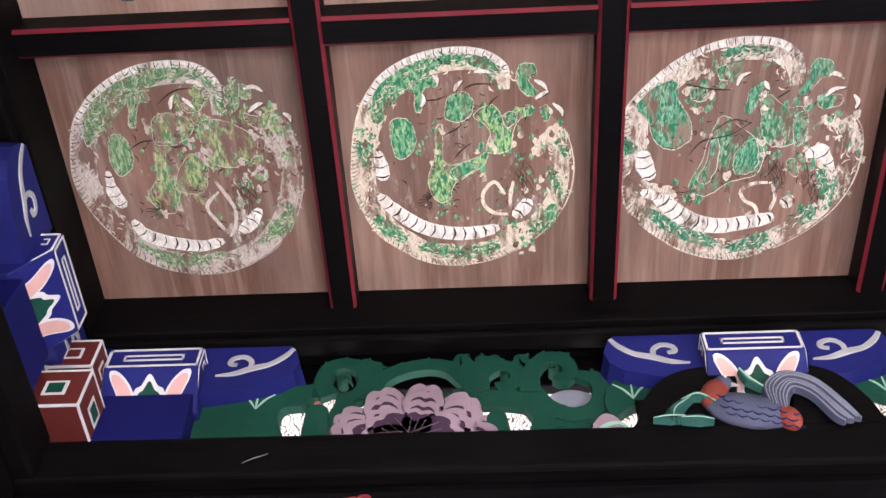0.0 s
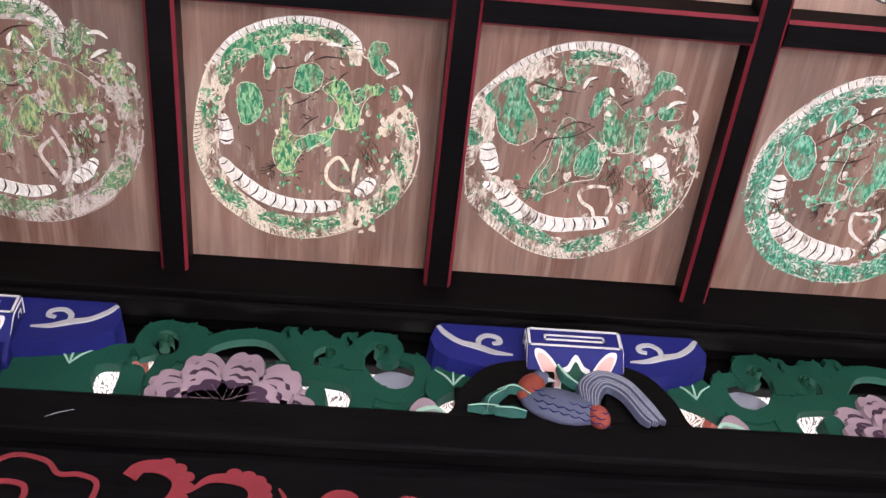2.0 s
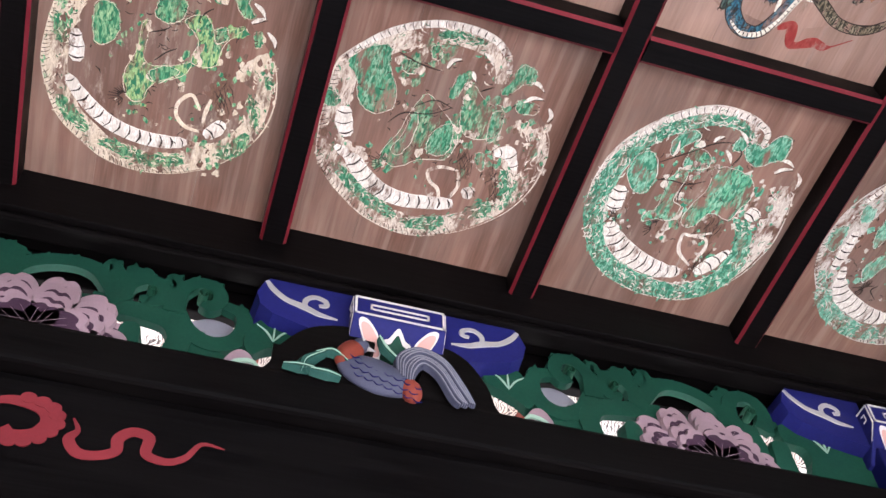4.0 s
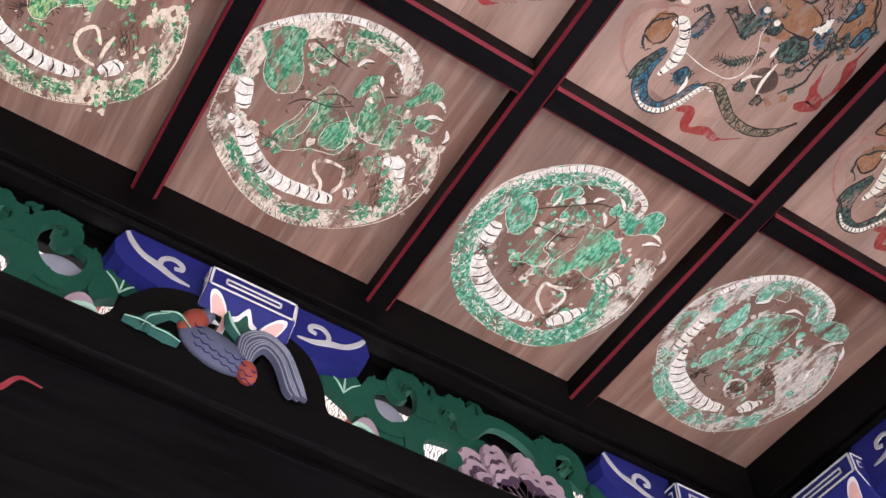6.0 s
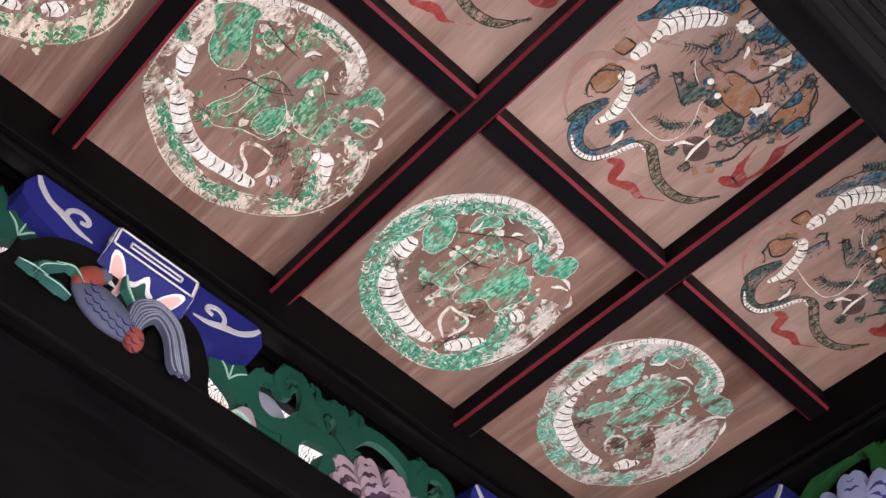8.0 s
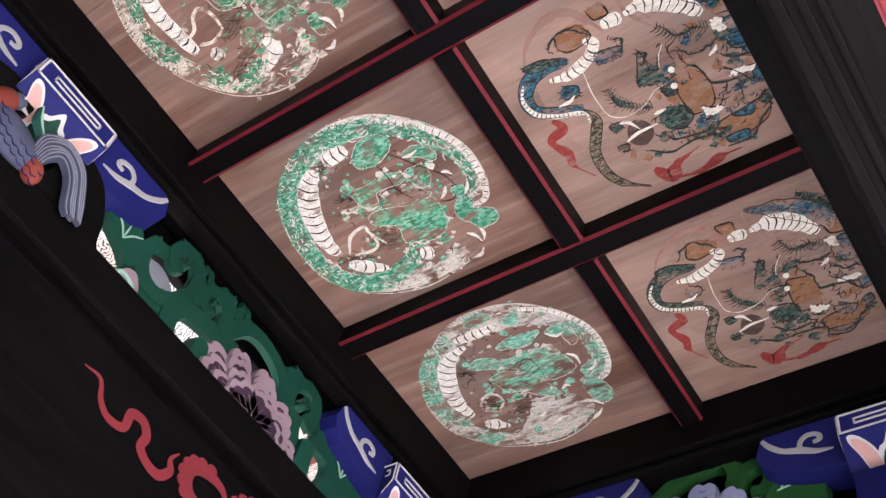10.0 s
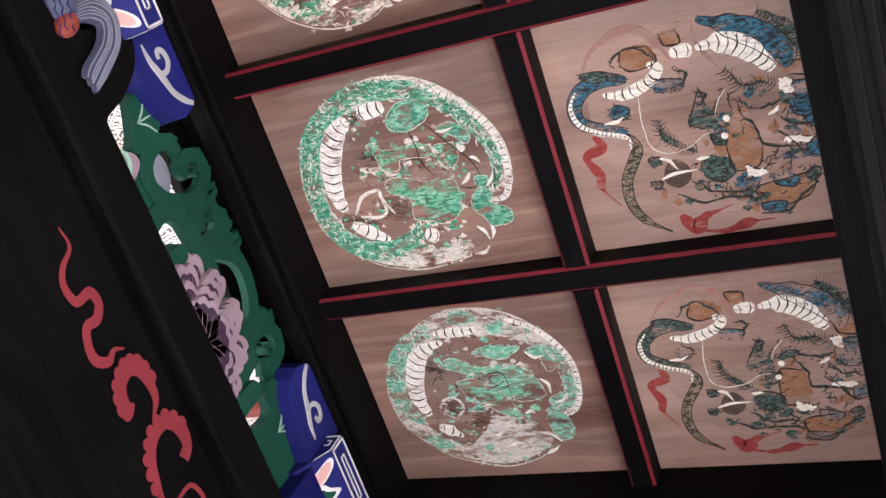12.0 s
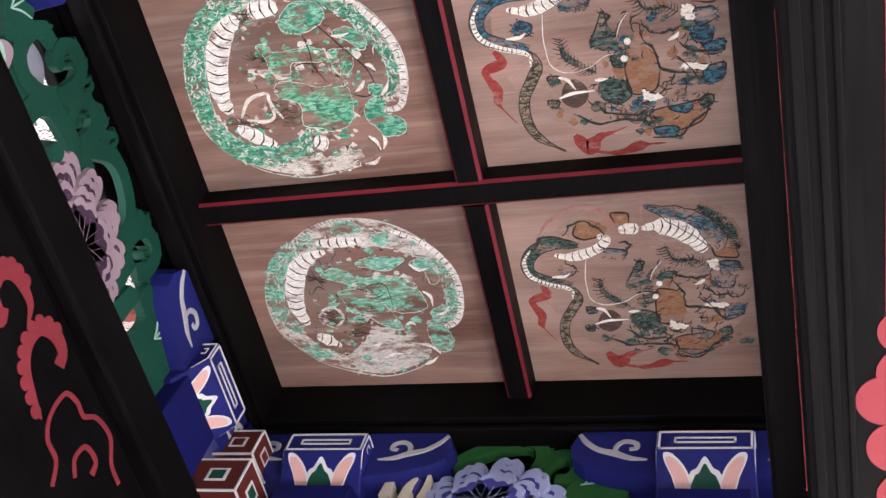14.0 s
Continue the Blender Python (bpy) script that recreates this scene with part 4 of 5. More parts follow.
    for o in d["claws"]:
        ribbon(b, mm(o), [0.005, 0.013, 0.010, 0.002], 0.0023, D, 5)
        ribbon(ink, [tuple(Vector(p) + Vector((0.005, 0.004))) for p in mm(o)], [0.001, 0.0024, 0.001], 0.0021, D, 5)
    part("claw", b, belly, board)
    b = bmesh.new()
    for o in d["loops"]:
        ribbon(b, mm(o), [0.007, 0.013, 0.010, 0.012, 0.008], 0.0018, D, 6)
    part("whisker_loop", b, rimw, board)
    for o in d["hairs"]:
        ribbon(ink, mm(o), [0.0012, 0.0042, 0.0034, 0.001], 0.0022, D, 6)
    j = Vector(d["jaw"]) / 1000
    for i in range(13):                                    # lashes at the jaw
        a = math.radians(20 + i * 14)
        e = Vector((-math.sin(a), math.cos(a))) * rng.uniform(0.018, 0.034)
        p = j + e * 0.4
        ribbon(ink, [p, p + e * 0.5 + Vector((0.003, 0)), p + e], [0.0026, 0.002, 0.0008], 0.0023, D, 3)
    inside = [tuple(Vector(p) * 0.5) for p in rim]
    dabs(ink, inside, [0.26], rng, 75, 0.010, 0.0026, 0.0021, D, 0.5)
    flecks(board, inside, rng, 10, 0.008, (green, pale), 0.0012, D)
    part("ink_stroke", ink, INK, board)


def blue_dragon(board, wood, seed, d, rng, worn, fit):
    """A dragon in fine brushwork: blue scaled back, white ribbed belly, beaded tail, ochre clouds and red flames."""
    blue = worn_paint("flaking_blue", ((0.016, 0.085, 0.150), (0.06, 0.215, 0.28)), wood, seed, 0.84 - worn, (0.012, 0.025, 0.035), 30)
    wash = worn_paint("ochre_wash", ((0.25, 0.115, 0.055), (0.32, 0.17, 0.10)), wood, seed + 1, 0.80)
    teal = worn_paint("dark_teal", ((0.035, 0.085, 0.075), (0.11, 0.17, 0.14)), wood, seed + 2, 0.80, (0.012, 0.018, 0.018), 40)
    white = worn_paint("belly_white", ((0.74, 0.70, 0.62), (0.88, 0.85, 0.78)), wood, seed + 3, 0.98)
    red = worn_paint("flame_red", ((0.24, 0.026, 0.025), (0.30, 0.062, 0.052)), wood, seed + 4, 0.90)
    rose = worn_paint("faded_rose", ((0.34, 0.13, 0.12), (0.40, 0.20, 0.17)), wood, seed + 5, 0.60)
    olive = worn_paint("tail_olive", ((0.16, 0.13, 0.085), (0.30, 0.26, 0.19)), wood, seed + 6, 0.86, (0.03, 0.03, 0.02), 40)
    orb = worn_paint("dark_orb", ((0.07, 0.042, 0.036), (0.11, 0.07, 0.055)), wood, seed + 7, 0.95)
    D = fit @ DOWN
    ink, lay = bmesh.new(), 0.0008
    for o in d["ochre"]:
        lay += 0.00003
        o = mm(o)
        part("ochre_cloud", plate(bmesh.new(), ragged(o, rng, 0.005), lay, D, 1, 0, False), wash, board)
        for k in range(2):
            arc = (o + o)[rng.randrange(len(o)):][:3 + k]
            ribbon(ink, arc, [0.001, 0.005, 0.003, 0.006, 0.001], 0.00212, D, 6)
    for name, strokes, mat, flat in (("rose_ring", d["rose"], rose, 0.9), ("blue_back", d["back"], blue, 0.97), ("dark_crest", d["dark"], teal, 0.9), ("coil", d["coil"], blue if worn < 0.2 else teal, 0.97), ("tail", d["tail"], olive, 0.97),
                                     ("mane", d["manes"], teal, 0.8), ("red_flame", d["flames"], red, 0.95)):
        for pts, w in strokes:
            lay += 0.00004
            pts, w = mm(pts), tapered(w)
            part(name, ribbon(bmesh.new(), pts, w, lay, D, 8, flat), mat, board)
            size = sum((Vector(b) - Vector(a)).length for a, b in zip(pts, pts[1:]))
            if name in ("blue_back", "coil", "tail", "dark_crest"):
                dabs(ink, pts, w, rng, int(size * 240), 0.007, 0.0026, 0.0018, D)
            if name in ("mane", "dark_crest"):
                spikes(ink, pts, 0.022, 0.007, 0.0021, D, rng, 1)
                spikes(ink, pts, 0.018, 0.008, 0.0021, D, rng, -1)
            if name in ("blue_back", "coil", "tail"):      # ink along both edges
                line = [tuple(p) for p in smooth_line(pts, 3)]
                for side in (-1, 1):
                    off = []
                    for i, p in enumerate(line):
                        a, c = Vector(line[max(i - 1, 0)]), Vector(line[min(i + 1, len(line) - 1)])
                        t = (c - a).normalized()
                        off.append(tuple(Vector(p) + Vector((-t.y, t.x)) * side * float(np.interp(i / len(line), np.linspace(0, 1, len(w)), w)) * 0.5))
                    ribbon(ink, off, [0.001, 0.0034, 0.0024, 0.0036, 0.001], 0.0020, D, 3)
    for pts, w in d["bellies"]:
        lay += 0.00004
        pts, w = mm(pts), tapered(w)
        part("belly", ribbon(bmesh.new(), pts, w, 0.0017 + lay * 0.05, D, 8, 0.97), white, board, "white ribbed belly")
        cross_ticks(ink, pts, w, 0.021, 0.0036, 0.0023, D, rng=rng)
    for pts, w in d["beads"]:
        pts, w = mm(pts), tapered(w)
        part("white_bead", ribbon(bmesh.new(), pts, w, 0.0019, D, 8, 0.95), white, board)
        cross_ticks(ink, pts, w, 0.012, 0.0028, 0.0023, D, 0.1, rng=rng)
    for name, shapes, mat, base in (("blue_cloud", d["blues"], blue, 0.0014), ("tuft", d["teals"], teal, 0.0015), ("white_patch", d["white"], white, 0.0020)):
        for o in shapes:
            lay += 0.00002
            o = mm(o)
            part(name, plate(bmesh.new(), ragged(o, rng, 0.004), base + lay * 0.1, D, 1, 0, False), mat, board)
            c0 = whole(o)
            ribbon(ink, (o + o)[rng.randrange(len(o)):][:4], [0.001, 0.005, 0.003, 0.005, 0.001], 0.00214, D, 5)
            for p in smooth_line(o, 5, True):
                if name != "white_patch" and rng.random() < 0.7:
                    e = (p - c0).normalized() * rng.uniform(-0.020, 0.012)
                    ribbon(ink, [p, p + e * 0.5 + Vector((-e.y, e.x)) * 0.3, p + e], [0.002, 0.0026, 0.0008], 0.0022, D, 3)
    for o in d["lines"]:
        o = mm(o)
        wob = [tuple(p + Vector((rng.uniform(-1, 1), rng.uniform(-1, 1))) * 0.004) for p in smooth_line(o, 3)]
        part("contour", ribbon(bmesh.new(), wob, [0.002, 0.009, 0.005, 0.011, 0.003], 0.00205, D, 4), teal, board)
        ribbon(ink, wob, [0.001, 0.005, 0.003, 0.006, 0.002], 0.0022, D, 4)
        for p in smooth_line(o, 5):
            if rng.random() < 0.35:
                e = Vector((rng.uniform(-1, 1), rng.uniform(-1, 1))).normalized() * rng.uniform(0.006, 0.016)
                ribbon(ink, [p, p + e * 0.5 + Vector((e.y, -e.x)) * 0.3, p + e], [0.003, 0.0022, 0.0008], 0.0021, D, 3)
    east = [(0.02, -0.20), (0.12, -0.21), (0.20, -0.15), (0.23, -0.05), (0.17, 0.02), (0.06, -0.04), (-0.02, -0.10)]
    flecks(board, east, rng, 16, 0.020, (wash, blue, teal), 0.0011, D)
    flecks(board, mm(d["lines"][1] + d["lines"][3]), rng, 10, 0.016, (wash, teal), 0.0011, D)
    dabs(ink, east, [0.09], rng, 120, 0.012, 0.0036, 0.00216, D, 0.6)
    trace = worn_paint("traces_of_wash", ((0.24, 0.15, 0.11), (0.36, 0.27, 0.23)), wood, seed + 12, 0.40, None, 17.0)
    part("wash_trace", plate(bmesh.new(), [(-0.28, -0.10), (-0.20, -0.25), (0, -0.31), (0.20, -0.26), (0.29, -0.05), (0.25, 0.15), (0.10, 0.28), (-0.12, 0.28), (-0.25, 0.12)], 0.0004, D, 6), trace, board, "worn traces of ochre wash")
    part("orb", plate(bmesh.new(), mm(d["orb"]), 0.0015, D, 4), orb, board)
    b = bmesh.new()
    for o in d["claws"]:
        ribbon(b, mm(o), [0.004, 0.012, 0.010, 0.002], 0.0024, D, 5)
    for o in d["whiskers"]:
        ribbon(b, mm(o), [0.001, 0.0028, 0.0022, 0.001], 0.0023, D, 6)
    for x, y in d["eyes"]:
        plate(b, [(x / 1000 + 0.009 * math.cos(a), y / 1000 + 0.009 * math.sin(a)) for a in np.linspace(0, 6.28, 9)[:-1]], 0.0024, D, 2)
    part("claw", b, white, board)
    part("ink_stroke", ink, INK, board)


for (c, r), (board, wood, seed, cx, cy) in BOARDS.items():
    if r == 1:
        green_dragon(board, wood, seed, PALETTES[c], GREEN_DRAGONS[c], random.Random(c + 40), PLACING[c])
    else:
        east = c == 4
        fit = Matrix(((0.964, 0.009, 0, -0.023), (0.038, 0.995, 0, 0.018), (0, 0, 1, 0), (0, 0, 0, 1))) if east else Matrix.Translation((-0.014, 0.013, 0))
        blue_dragon(board, wood, seed, BLUE_DRAGON, random.Random(c + 90), 0.26 if east else 0.0, fit)

# ---------------------------------------------------------------- eaves beyond the openwork
def drawn_board():
    """Pale boards with ink drawing, as seen through the openwork."""
    m, nt, b = node_material("drawn_white_board", 0.8)
    tone = noise_node(nt, 5, 4, coord="World")
    col = ramp(nt, tone, [(0.35, (0.70, 0.56, 0.48)), (0.6, (0.86, 0.83, 0.78))])
    warp = noise_node(nt, 9, 3, coord="World", seed=4)
    w = nt.nodes.new("ShaderNodeTexWave")
    w.inputs["Scale"].default_value, w.inputs["Distortion"].default_value, w.inputs["Detail"].default_value = 22.0, 20.0, 3.0
    g = nt.nodes.new("ShaderNodeNewGeometry")
    nt.links.new(g.outputs["Position"], w.inputs[0])
    ink = ramp(nt, w.outputs[1], [(0.20, (1, 1, 1)), (0.42, (0, 0, 0))])
    fac = mix(nt, 1.0, ink, ramp(nt, warp, [(0.36, (0, 0, 0)), (0.44, (1, 1, 1))]), "MULTIPLY")
    col = mix(nt, fac, col, (0.07, 0.05, 0.05))
    nt.links.new(col, b.inputs["Base Color"])
    return m


EAVE = drawn_board()
soffit = bmesh.new()
box(soffit, (-0.6, 1.004, 4.47), (4.4, 2.6, 4.5))
eave = solid("eave_soffit", soffit, EAVE, "white eave boards with ink drawing beyond the openwork", "eave")
for i in range(9):
    part("rafter", boxed((0.10 + i * 0.47, 1.01, 4.41), (0.135 + i * 0.47, 2.6, 4.468), 0.004), BIRD_RED, eave, "red painted rafter")
soffit = bmesh.new()
box(soffit, (4.005, -1.2, 4.47), (5.6, 1.16, 4.5))
solid("eave_soffit_east", soffit, PLASTER, "dark eave boards beyond the east openwork", "eave")


# added black sheet: hides the bright ground so the east holes stay dark
solid("backing_east", boxed((3.905, -0.86, PLATE_TOP - 0.01), (3.935, 0.93, 4.262), 0.004), BLACK_BEAM, "black backing added to keep the east openwork's holes dark", "board")
# added black strip that covers the white eave behind the upper holes
solid("backing_north", boxed((-0.3, 1.012, 4.165), (4.0, 1.05, 4.468), 0.006), BLACK_BEAM, "black backing added to darken the upper holes of the carved openwork", "rail")


# ---------------------------------------------------------------- carved openwork
def leaf_vein(b, pts, m, d):
    ribbon(b, pts, [0.003, 0.007, 0.005, 0.002], d, m, 6)


def peony(parent, m, pale, deep, rng, r0=0.165):
    """A carved peony: rows of scalloped petals, pale at the rim and dark at the heart."""
    for row, (r, n, size, d) in enumerate(((r0, 7, 0.066, 0.010), (r0 * 0.76, 6, 0.072, 0.026), (r0 * 0.50, 5, 0.078, 0.042), (r0 * 0.26, 4, 0.080, 0.058))):
        for i in range(n):
            a = math.pi * (-0.06 + 1.12 * (i + 0.5 * (row % 2)) / (n - 0.5))
            c = Vector((math.cos(a) * r * (1.08 + 0.16 * row), 0.070 + math.sin(a) * r * 1.08))
            out = Vector((math.cos(a), math.sin(a)))
            side = Vector((-out.y, out.x))
            s = size * rng.uniform(0.85, 1.15)
            prof = [(-0.9, -0.2), (-0.75, 0.45), (-0.35, 0.72), (0, 0.62), (0.35, 0.74), (0.78, 0.45), (0.9, -0.2), (0.5, -0.9), (-0.5, -0.9)]
            o = [tuple(c + side * (u * s * 0.82) + out * (v * s)) for u, v in prof]
            tilt = m @ Matrix.Translation((0, 0, d))
            petal = part("petal", plate(bmesh.new(), o, 0.012, tilt, 3, 0.004), pale, parent)
            k = [tuple(c - out * s * 0.16 + (Vector(p) - c) * (0.62, 0.68, 0.74, 0.84)[row]) for p in o]
            part("petal_heart", plate(bmesh.new(), k, 0.0135, tilt, 3, 0.002), deep, petal)
            b = bmesh.new()
            for q in (-0.25, 0, 0.25):
                p0 = c - out * s * 0.75 + side * q * s * 0.6
                p1 = c + out * s * 0.12 + side * q * s * 1.1
                ribbon(b, [p0, (p0 + p1) / 2, p1], [0.0007], 0.0142, tilt, 1)
            part("petal_vein", b, pale, petal)


# openwork of one bay, millimetres from its middle on the wall plate: line, widths, depth
SCROLLS = (
    ([(-219, 299), (-245, 350), (-231, 414), (-188, 432), (-142, 409), (-123, 344), (-143, 295), (-186, 280)], [52, 50, 46, 44, 46, 50, 52, 50], 34),
    ([(-148, 380), (-134, 428), (-107, 414), (-93, 361), (-105, 300)], [14, 34, 40, 44, 50], 30),
    ([(-170, 290), (-180, 242), (-199, 207), (-230, 191), (-252, 222), (-237, 251)], [56, 52, 46, 40, 34, 24], 40),
    ([(-110, 270), (-85, 350), (-27, 396), (54, 414), (116, 396), (164, 341), (200, 290)], [60, 48, 46, 46, 50, 56, 60], 38),
    ([(120, 378), (140, 436), (165, 412), (174, 350)], [16, 34, 40, 50], 30),
    ([(180, 350), (204, 425), (232, 432), (232, 388)], [40, 34, 24, 12], 28),
    ([(190, 300), (203, 366), (247, 402), (288, 386), (297, 334), (262, 311), (248, 334)], [60, 46, 42, 42, 42, 34, 22], 36),
    ([(296, 340), (312, 425), (338, 400), (344, 345)], [44, 34, 36, 40], 28),
    ([(335, 290), (342, 375), (381, 428), (431, 422), (451, 377), (430, 338), (402, 346)], [60, 46, 42, 42, 42, 36, 24], 40),
    ([(345, 300), (382, 232), (443, 198), (503, 219), (528, 278), (516, 338), (465, 360)], [46, 50, 52, 52, 48, 42, 34], 34),
    ([(120, 275), (178, 272), (256, 266), (328, 250), (362, 208), (362, 155), (330, 60)], [70, 66, 60, 60, 62, 60, 60], 36),
    ([(370, 178), (417, 172), (463, 150), (500, 120)], [40, 36, 30, 20], 26),
    ([(-330, 300), (-290, 320), (-240, 330)], [60, 60, 50], 24),
    ([(-120, 268), (-40, 262), (60, 268), (150, 275)], [60, 56, 56, 60], 22),
    ([(-360, 90), (-250, 60), (-120, 40), (30, 30), (180, 40), (330, 55), (520, 70)], [100, 70, 60, 60, 60, 70, 90], 20),
)
LEAF_W = [(-605, 200), (-587, 263), (-531, 306), (-478, 340), (-420, 318), (-359, 306), (-304, 335), (-266, 318), (-274, 256), (-334, 244), (-345, 190), (-320, 40), (-600, 40)]
LEAF_E = [(527, 217), (540, 290), (588, 341), (625, 320), (660, 318), (690, 280), (679, 248), (642, 230), (589, 202), (553, 174)]
BALLS = ([(205, 163), (223, 203), (259, 205), (277, 165), (270, 60), (206, 60)], [(-283, 205), (-265, 246), (-224, 244), (-205, 207), (-211, 90), (-275, 90)])
BUD = [(480, 120), (500, 165), (530, 185), (565, 160), (585, 90), (575, 30), (480, 30)]


def openwork(x, flip, pale, deep, seed):
    ob = thing("openwork_panel", "green carved openwork of scrolling leaves round a lilac peony", "carving", pose(x, 0.978, 3.788), "carved panels of the frieze")
    m = facing_south(0, 0, 0)
    rng = random.Random(seed)
    f = lambda pts: [(flip * u / 1000, v / 1000) for u, v in pts]
    for pts, w, d in SCROLLS:
        low = max(v for _, v in pts) < 130
        sc = part("scroll", ribbon(bmesh.new(), f(pts), [q / 1000 * (1.15 if low else 1.10) for q in w], d / 1000 * 0.62, m, 7, 0.92), GREEN, ob)
        # small leaf tips along the outer edge
        line = smooth_line(pts, 5)
        for i in range(2, len(line) - 1, 4):
            t = (line[i + 1] - line[i - 1]).normalized()
            nrm = Vector((-t.y, t.x))
            nrm = nrm if nrm.y > 0 else -nrm
            if low or nrm.y < 0.45:
                continue
            c = line[i] + nrm * 17
            r = rng.uniform(14, 21)
            o = [tuple(c + t * (r * u) + nrm * (r * v)) for u, v in ((-1.2, -0.5), (-0.95, 0.35), (-0.3, 0.75), (0.4, 0.70), (1.15, 0.95), (1.05, 0.1), (0.9, -0.6))]
            part("leaf_tip", plate(bmesh.new(), f(o), d / 1000 * 0.55, m, 3, 0.003), GREEN, sc)
    for pts in (LEAF_W, LEAF_E):
        lf = part("leaf", plate(bmesh.new(), f(pts), 0.030, m, 4, 0.006), GREEN, ob)
        b = bmesh.new()
        cx = sum(p[0] for p in pts) / len(pts) / 1000
        top = max(p[1] for p in pts) / 1000
        for k in (-1, 0, 1):
            leaf_vein(b, [(flip * cx, top - 0.10), (flip * (cx + k * 0.022), top - 0.065), (flip * (cx + k * 0.05), top - 0.030 - abs(k) * 0.012)], m, 0.033)
        part("leaf_vein", b, PALE_GREEN, lf)
    back = [(u * 1.0, v) for u, v in ((370, 250), (400, 225), (470, 215), (520, 260), (510, 320), (440, 345), (380, 310))]
    part("pale_ground", plate(bmesh.new(), f(back), 0.004, m @ Matrix.Translation((0, 0, -0.03)), 4), BIRD_LINE, ob, "grey-white painted ground")
    for pts in BALLS:
        part("scroll_ball", plate(bmesh.new(), f(pts), 0.042, m, 5, 0.010), GREEN, ob)
    bud = part("bud", plate(bmesh.new(), f(BUD), 0.040, m, 5, 0.008), pale, ob, "lilac bud")
    b = ribbon(bmesh.new(), f([(485, 60), (515, 120), (560, 135), (590, 100)]), [0.006, 0.018, 0.016, 0.004], 0.046, m)
    part("bud_leaf", b, PALE_GREEN, bud)
    # engraved spirals on the scrolls
    b = bmesh.new()
    for cx, cy, r in ((-186, 350, 24), (266, 345, 15), (405, 370, 20), (-232, 205, 16), (240, 160, 16)):
        line = [(cx + r * (1 - k / 16) * math.cos(k * 0.7), cy + r * (1 - k / 16) * math.sin(k * 0.7)) for k in range(15)]
        part("engraved_line", ribbon(bmesh.new(), f(line), [0.002, 0.004, 0.002], 0.0415, m, 3), GREEN_DARK, ob)
    flower = part("peony", plate(bmesh.new(), f([(-120, 30), (-150, 120), (-90, 220), (20, 270), (120, 220), (170, 120), (150, 30)]), 0.02, m, 4), deep, ob, "carved lilac peony with dark purple hearts")
    peony(flower, m @ Matrix.Translation((flip * 0.018, -0.004, 0.018)), pale, deep, rng, 0.184)
    return ob


GREEN_DARK = painted("deep_groove_green", (0.007, 0.050, 0.030), 0.7, 0.2, 12)
openwork(0.93, 1, LILAC, PURPLE, 3)
openwork(2.817, -0.99, LILAC, PURPLE, 4)


def east_openwork():
    ob = thing("openwork_panel", "green carved openwork with a pale blue peony", "carving", pose(3.872, 0.035, 3.868, 0, 0, -90), "carved panels of the frieze")
    m = facing_south(0, 0, 0)
    rng = random.Random(8)
    for pts, w, d in (([(-215, 250), (-150, 300), (-80, 350), (0, 385), (90, 385), (120, 330), (110, 270)], [46, 52, 54, 54, 54, 48, 46], 36),
                      ([(125, 250), (150, 320), (200, 335), (235, 290), (215, 235), (170, 230)], [50, 48, 46, 46, 46, 40], 34),
                      ([(70, 360), (105, 410), (130, 385), (125, 330)], [20, 36, 36, 40], 28),
                      ([(-330, 200), (-270, 230), (-215, 260), (-190, 300)], [60, 56, 50, 30], 30),
                      ([(-380, 90), (0, 70), (380, 90)], [150, 130, 150], 20)):
        part("scroll", ribbon(bmesh.new(), [(u / 1000, v / 1000) for u, v in pts], [q / 1000 for q in w], d / 1000, m, 7, 0.86), GREEN_BRIGHT, ob)
    lf = part("leaf", plate(bmesh.new(), [(0.20, 0.12), (0.235, 0.25), (0.285, 0.285), (0.335, 0.290), (0.385, 0.25), (0.38, 0.10)], 0.032, m, 4, 0.006), GREEN_BRIGHT, ob)
    b = bmesh.new()
    leaf_vein(b, [(0.25, 0.205), (0.30, 0.215), (0.365, 0.225)], m, 0.035)
    leaf_vein(b, [(0.26, 0.205), (0.275, 0.235), (0.27, 0.262)], m, 0.035)
    part("leaf_vein", b, PALE_GREEN, lf)
    bud = part("bud", plate(bmesh.new(), [(-0.30, 0.17), (-0.315, 0.225), (-0.275, 0.262), (-0.235, 0.24), (-0.225, 0.18), (-0.26, 0.14)], 0.05, m, 5, 0.012), PEONY_DEEP, ob, "blue bud in pale green sepals")
    b = bmesh.new()
    for pts in ([(-0.335, 0.13), (-0.33, 0.19), (-0.32, 0.235)], [(-0.27, 0.12), (-0.265, 0.17), (-0.245, 0.215)], [(-0.21, 0.12), (-0.205, 0.18), (-0.215, 0.235)]):
        ribbon(b, pts, [0.045, 0.032, 0.006], 0.058, m, 5)
    part("sepal", b, CREAM, bud)
    flower = part("peony", plate(bmesh.new(), [(-0.12, 0.03), (-0.15, 0.14), (-0.08, 0.25), (0.02, 0.28), (0.10, 0.25), (0.16, 0.14), (0.14, 0.03)], 0.03, m, 4), PEONY_DEEP, ob, "carved pale blue peony")
    peony(flower, m @ Matrix.Translation((0.0, 0.0, 0.030)), PEONY_BLUE, PEONY_DEEP, rng, 0.168)


east_openwork()


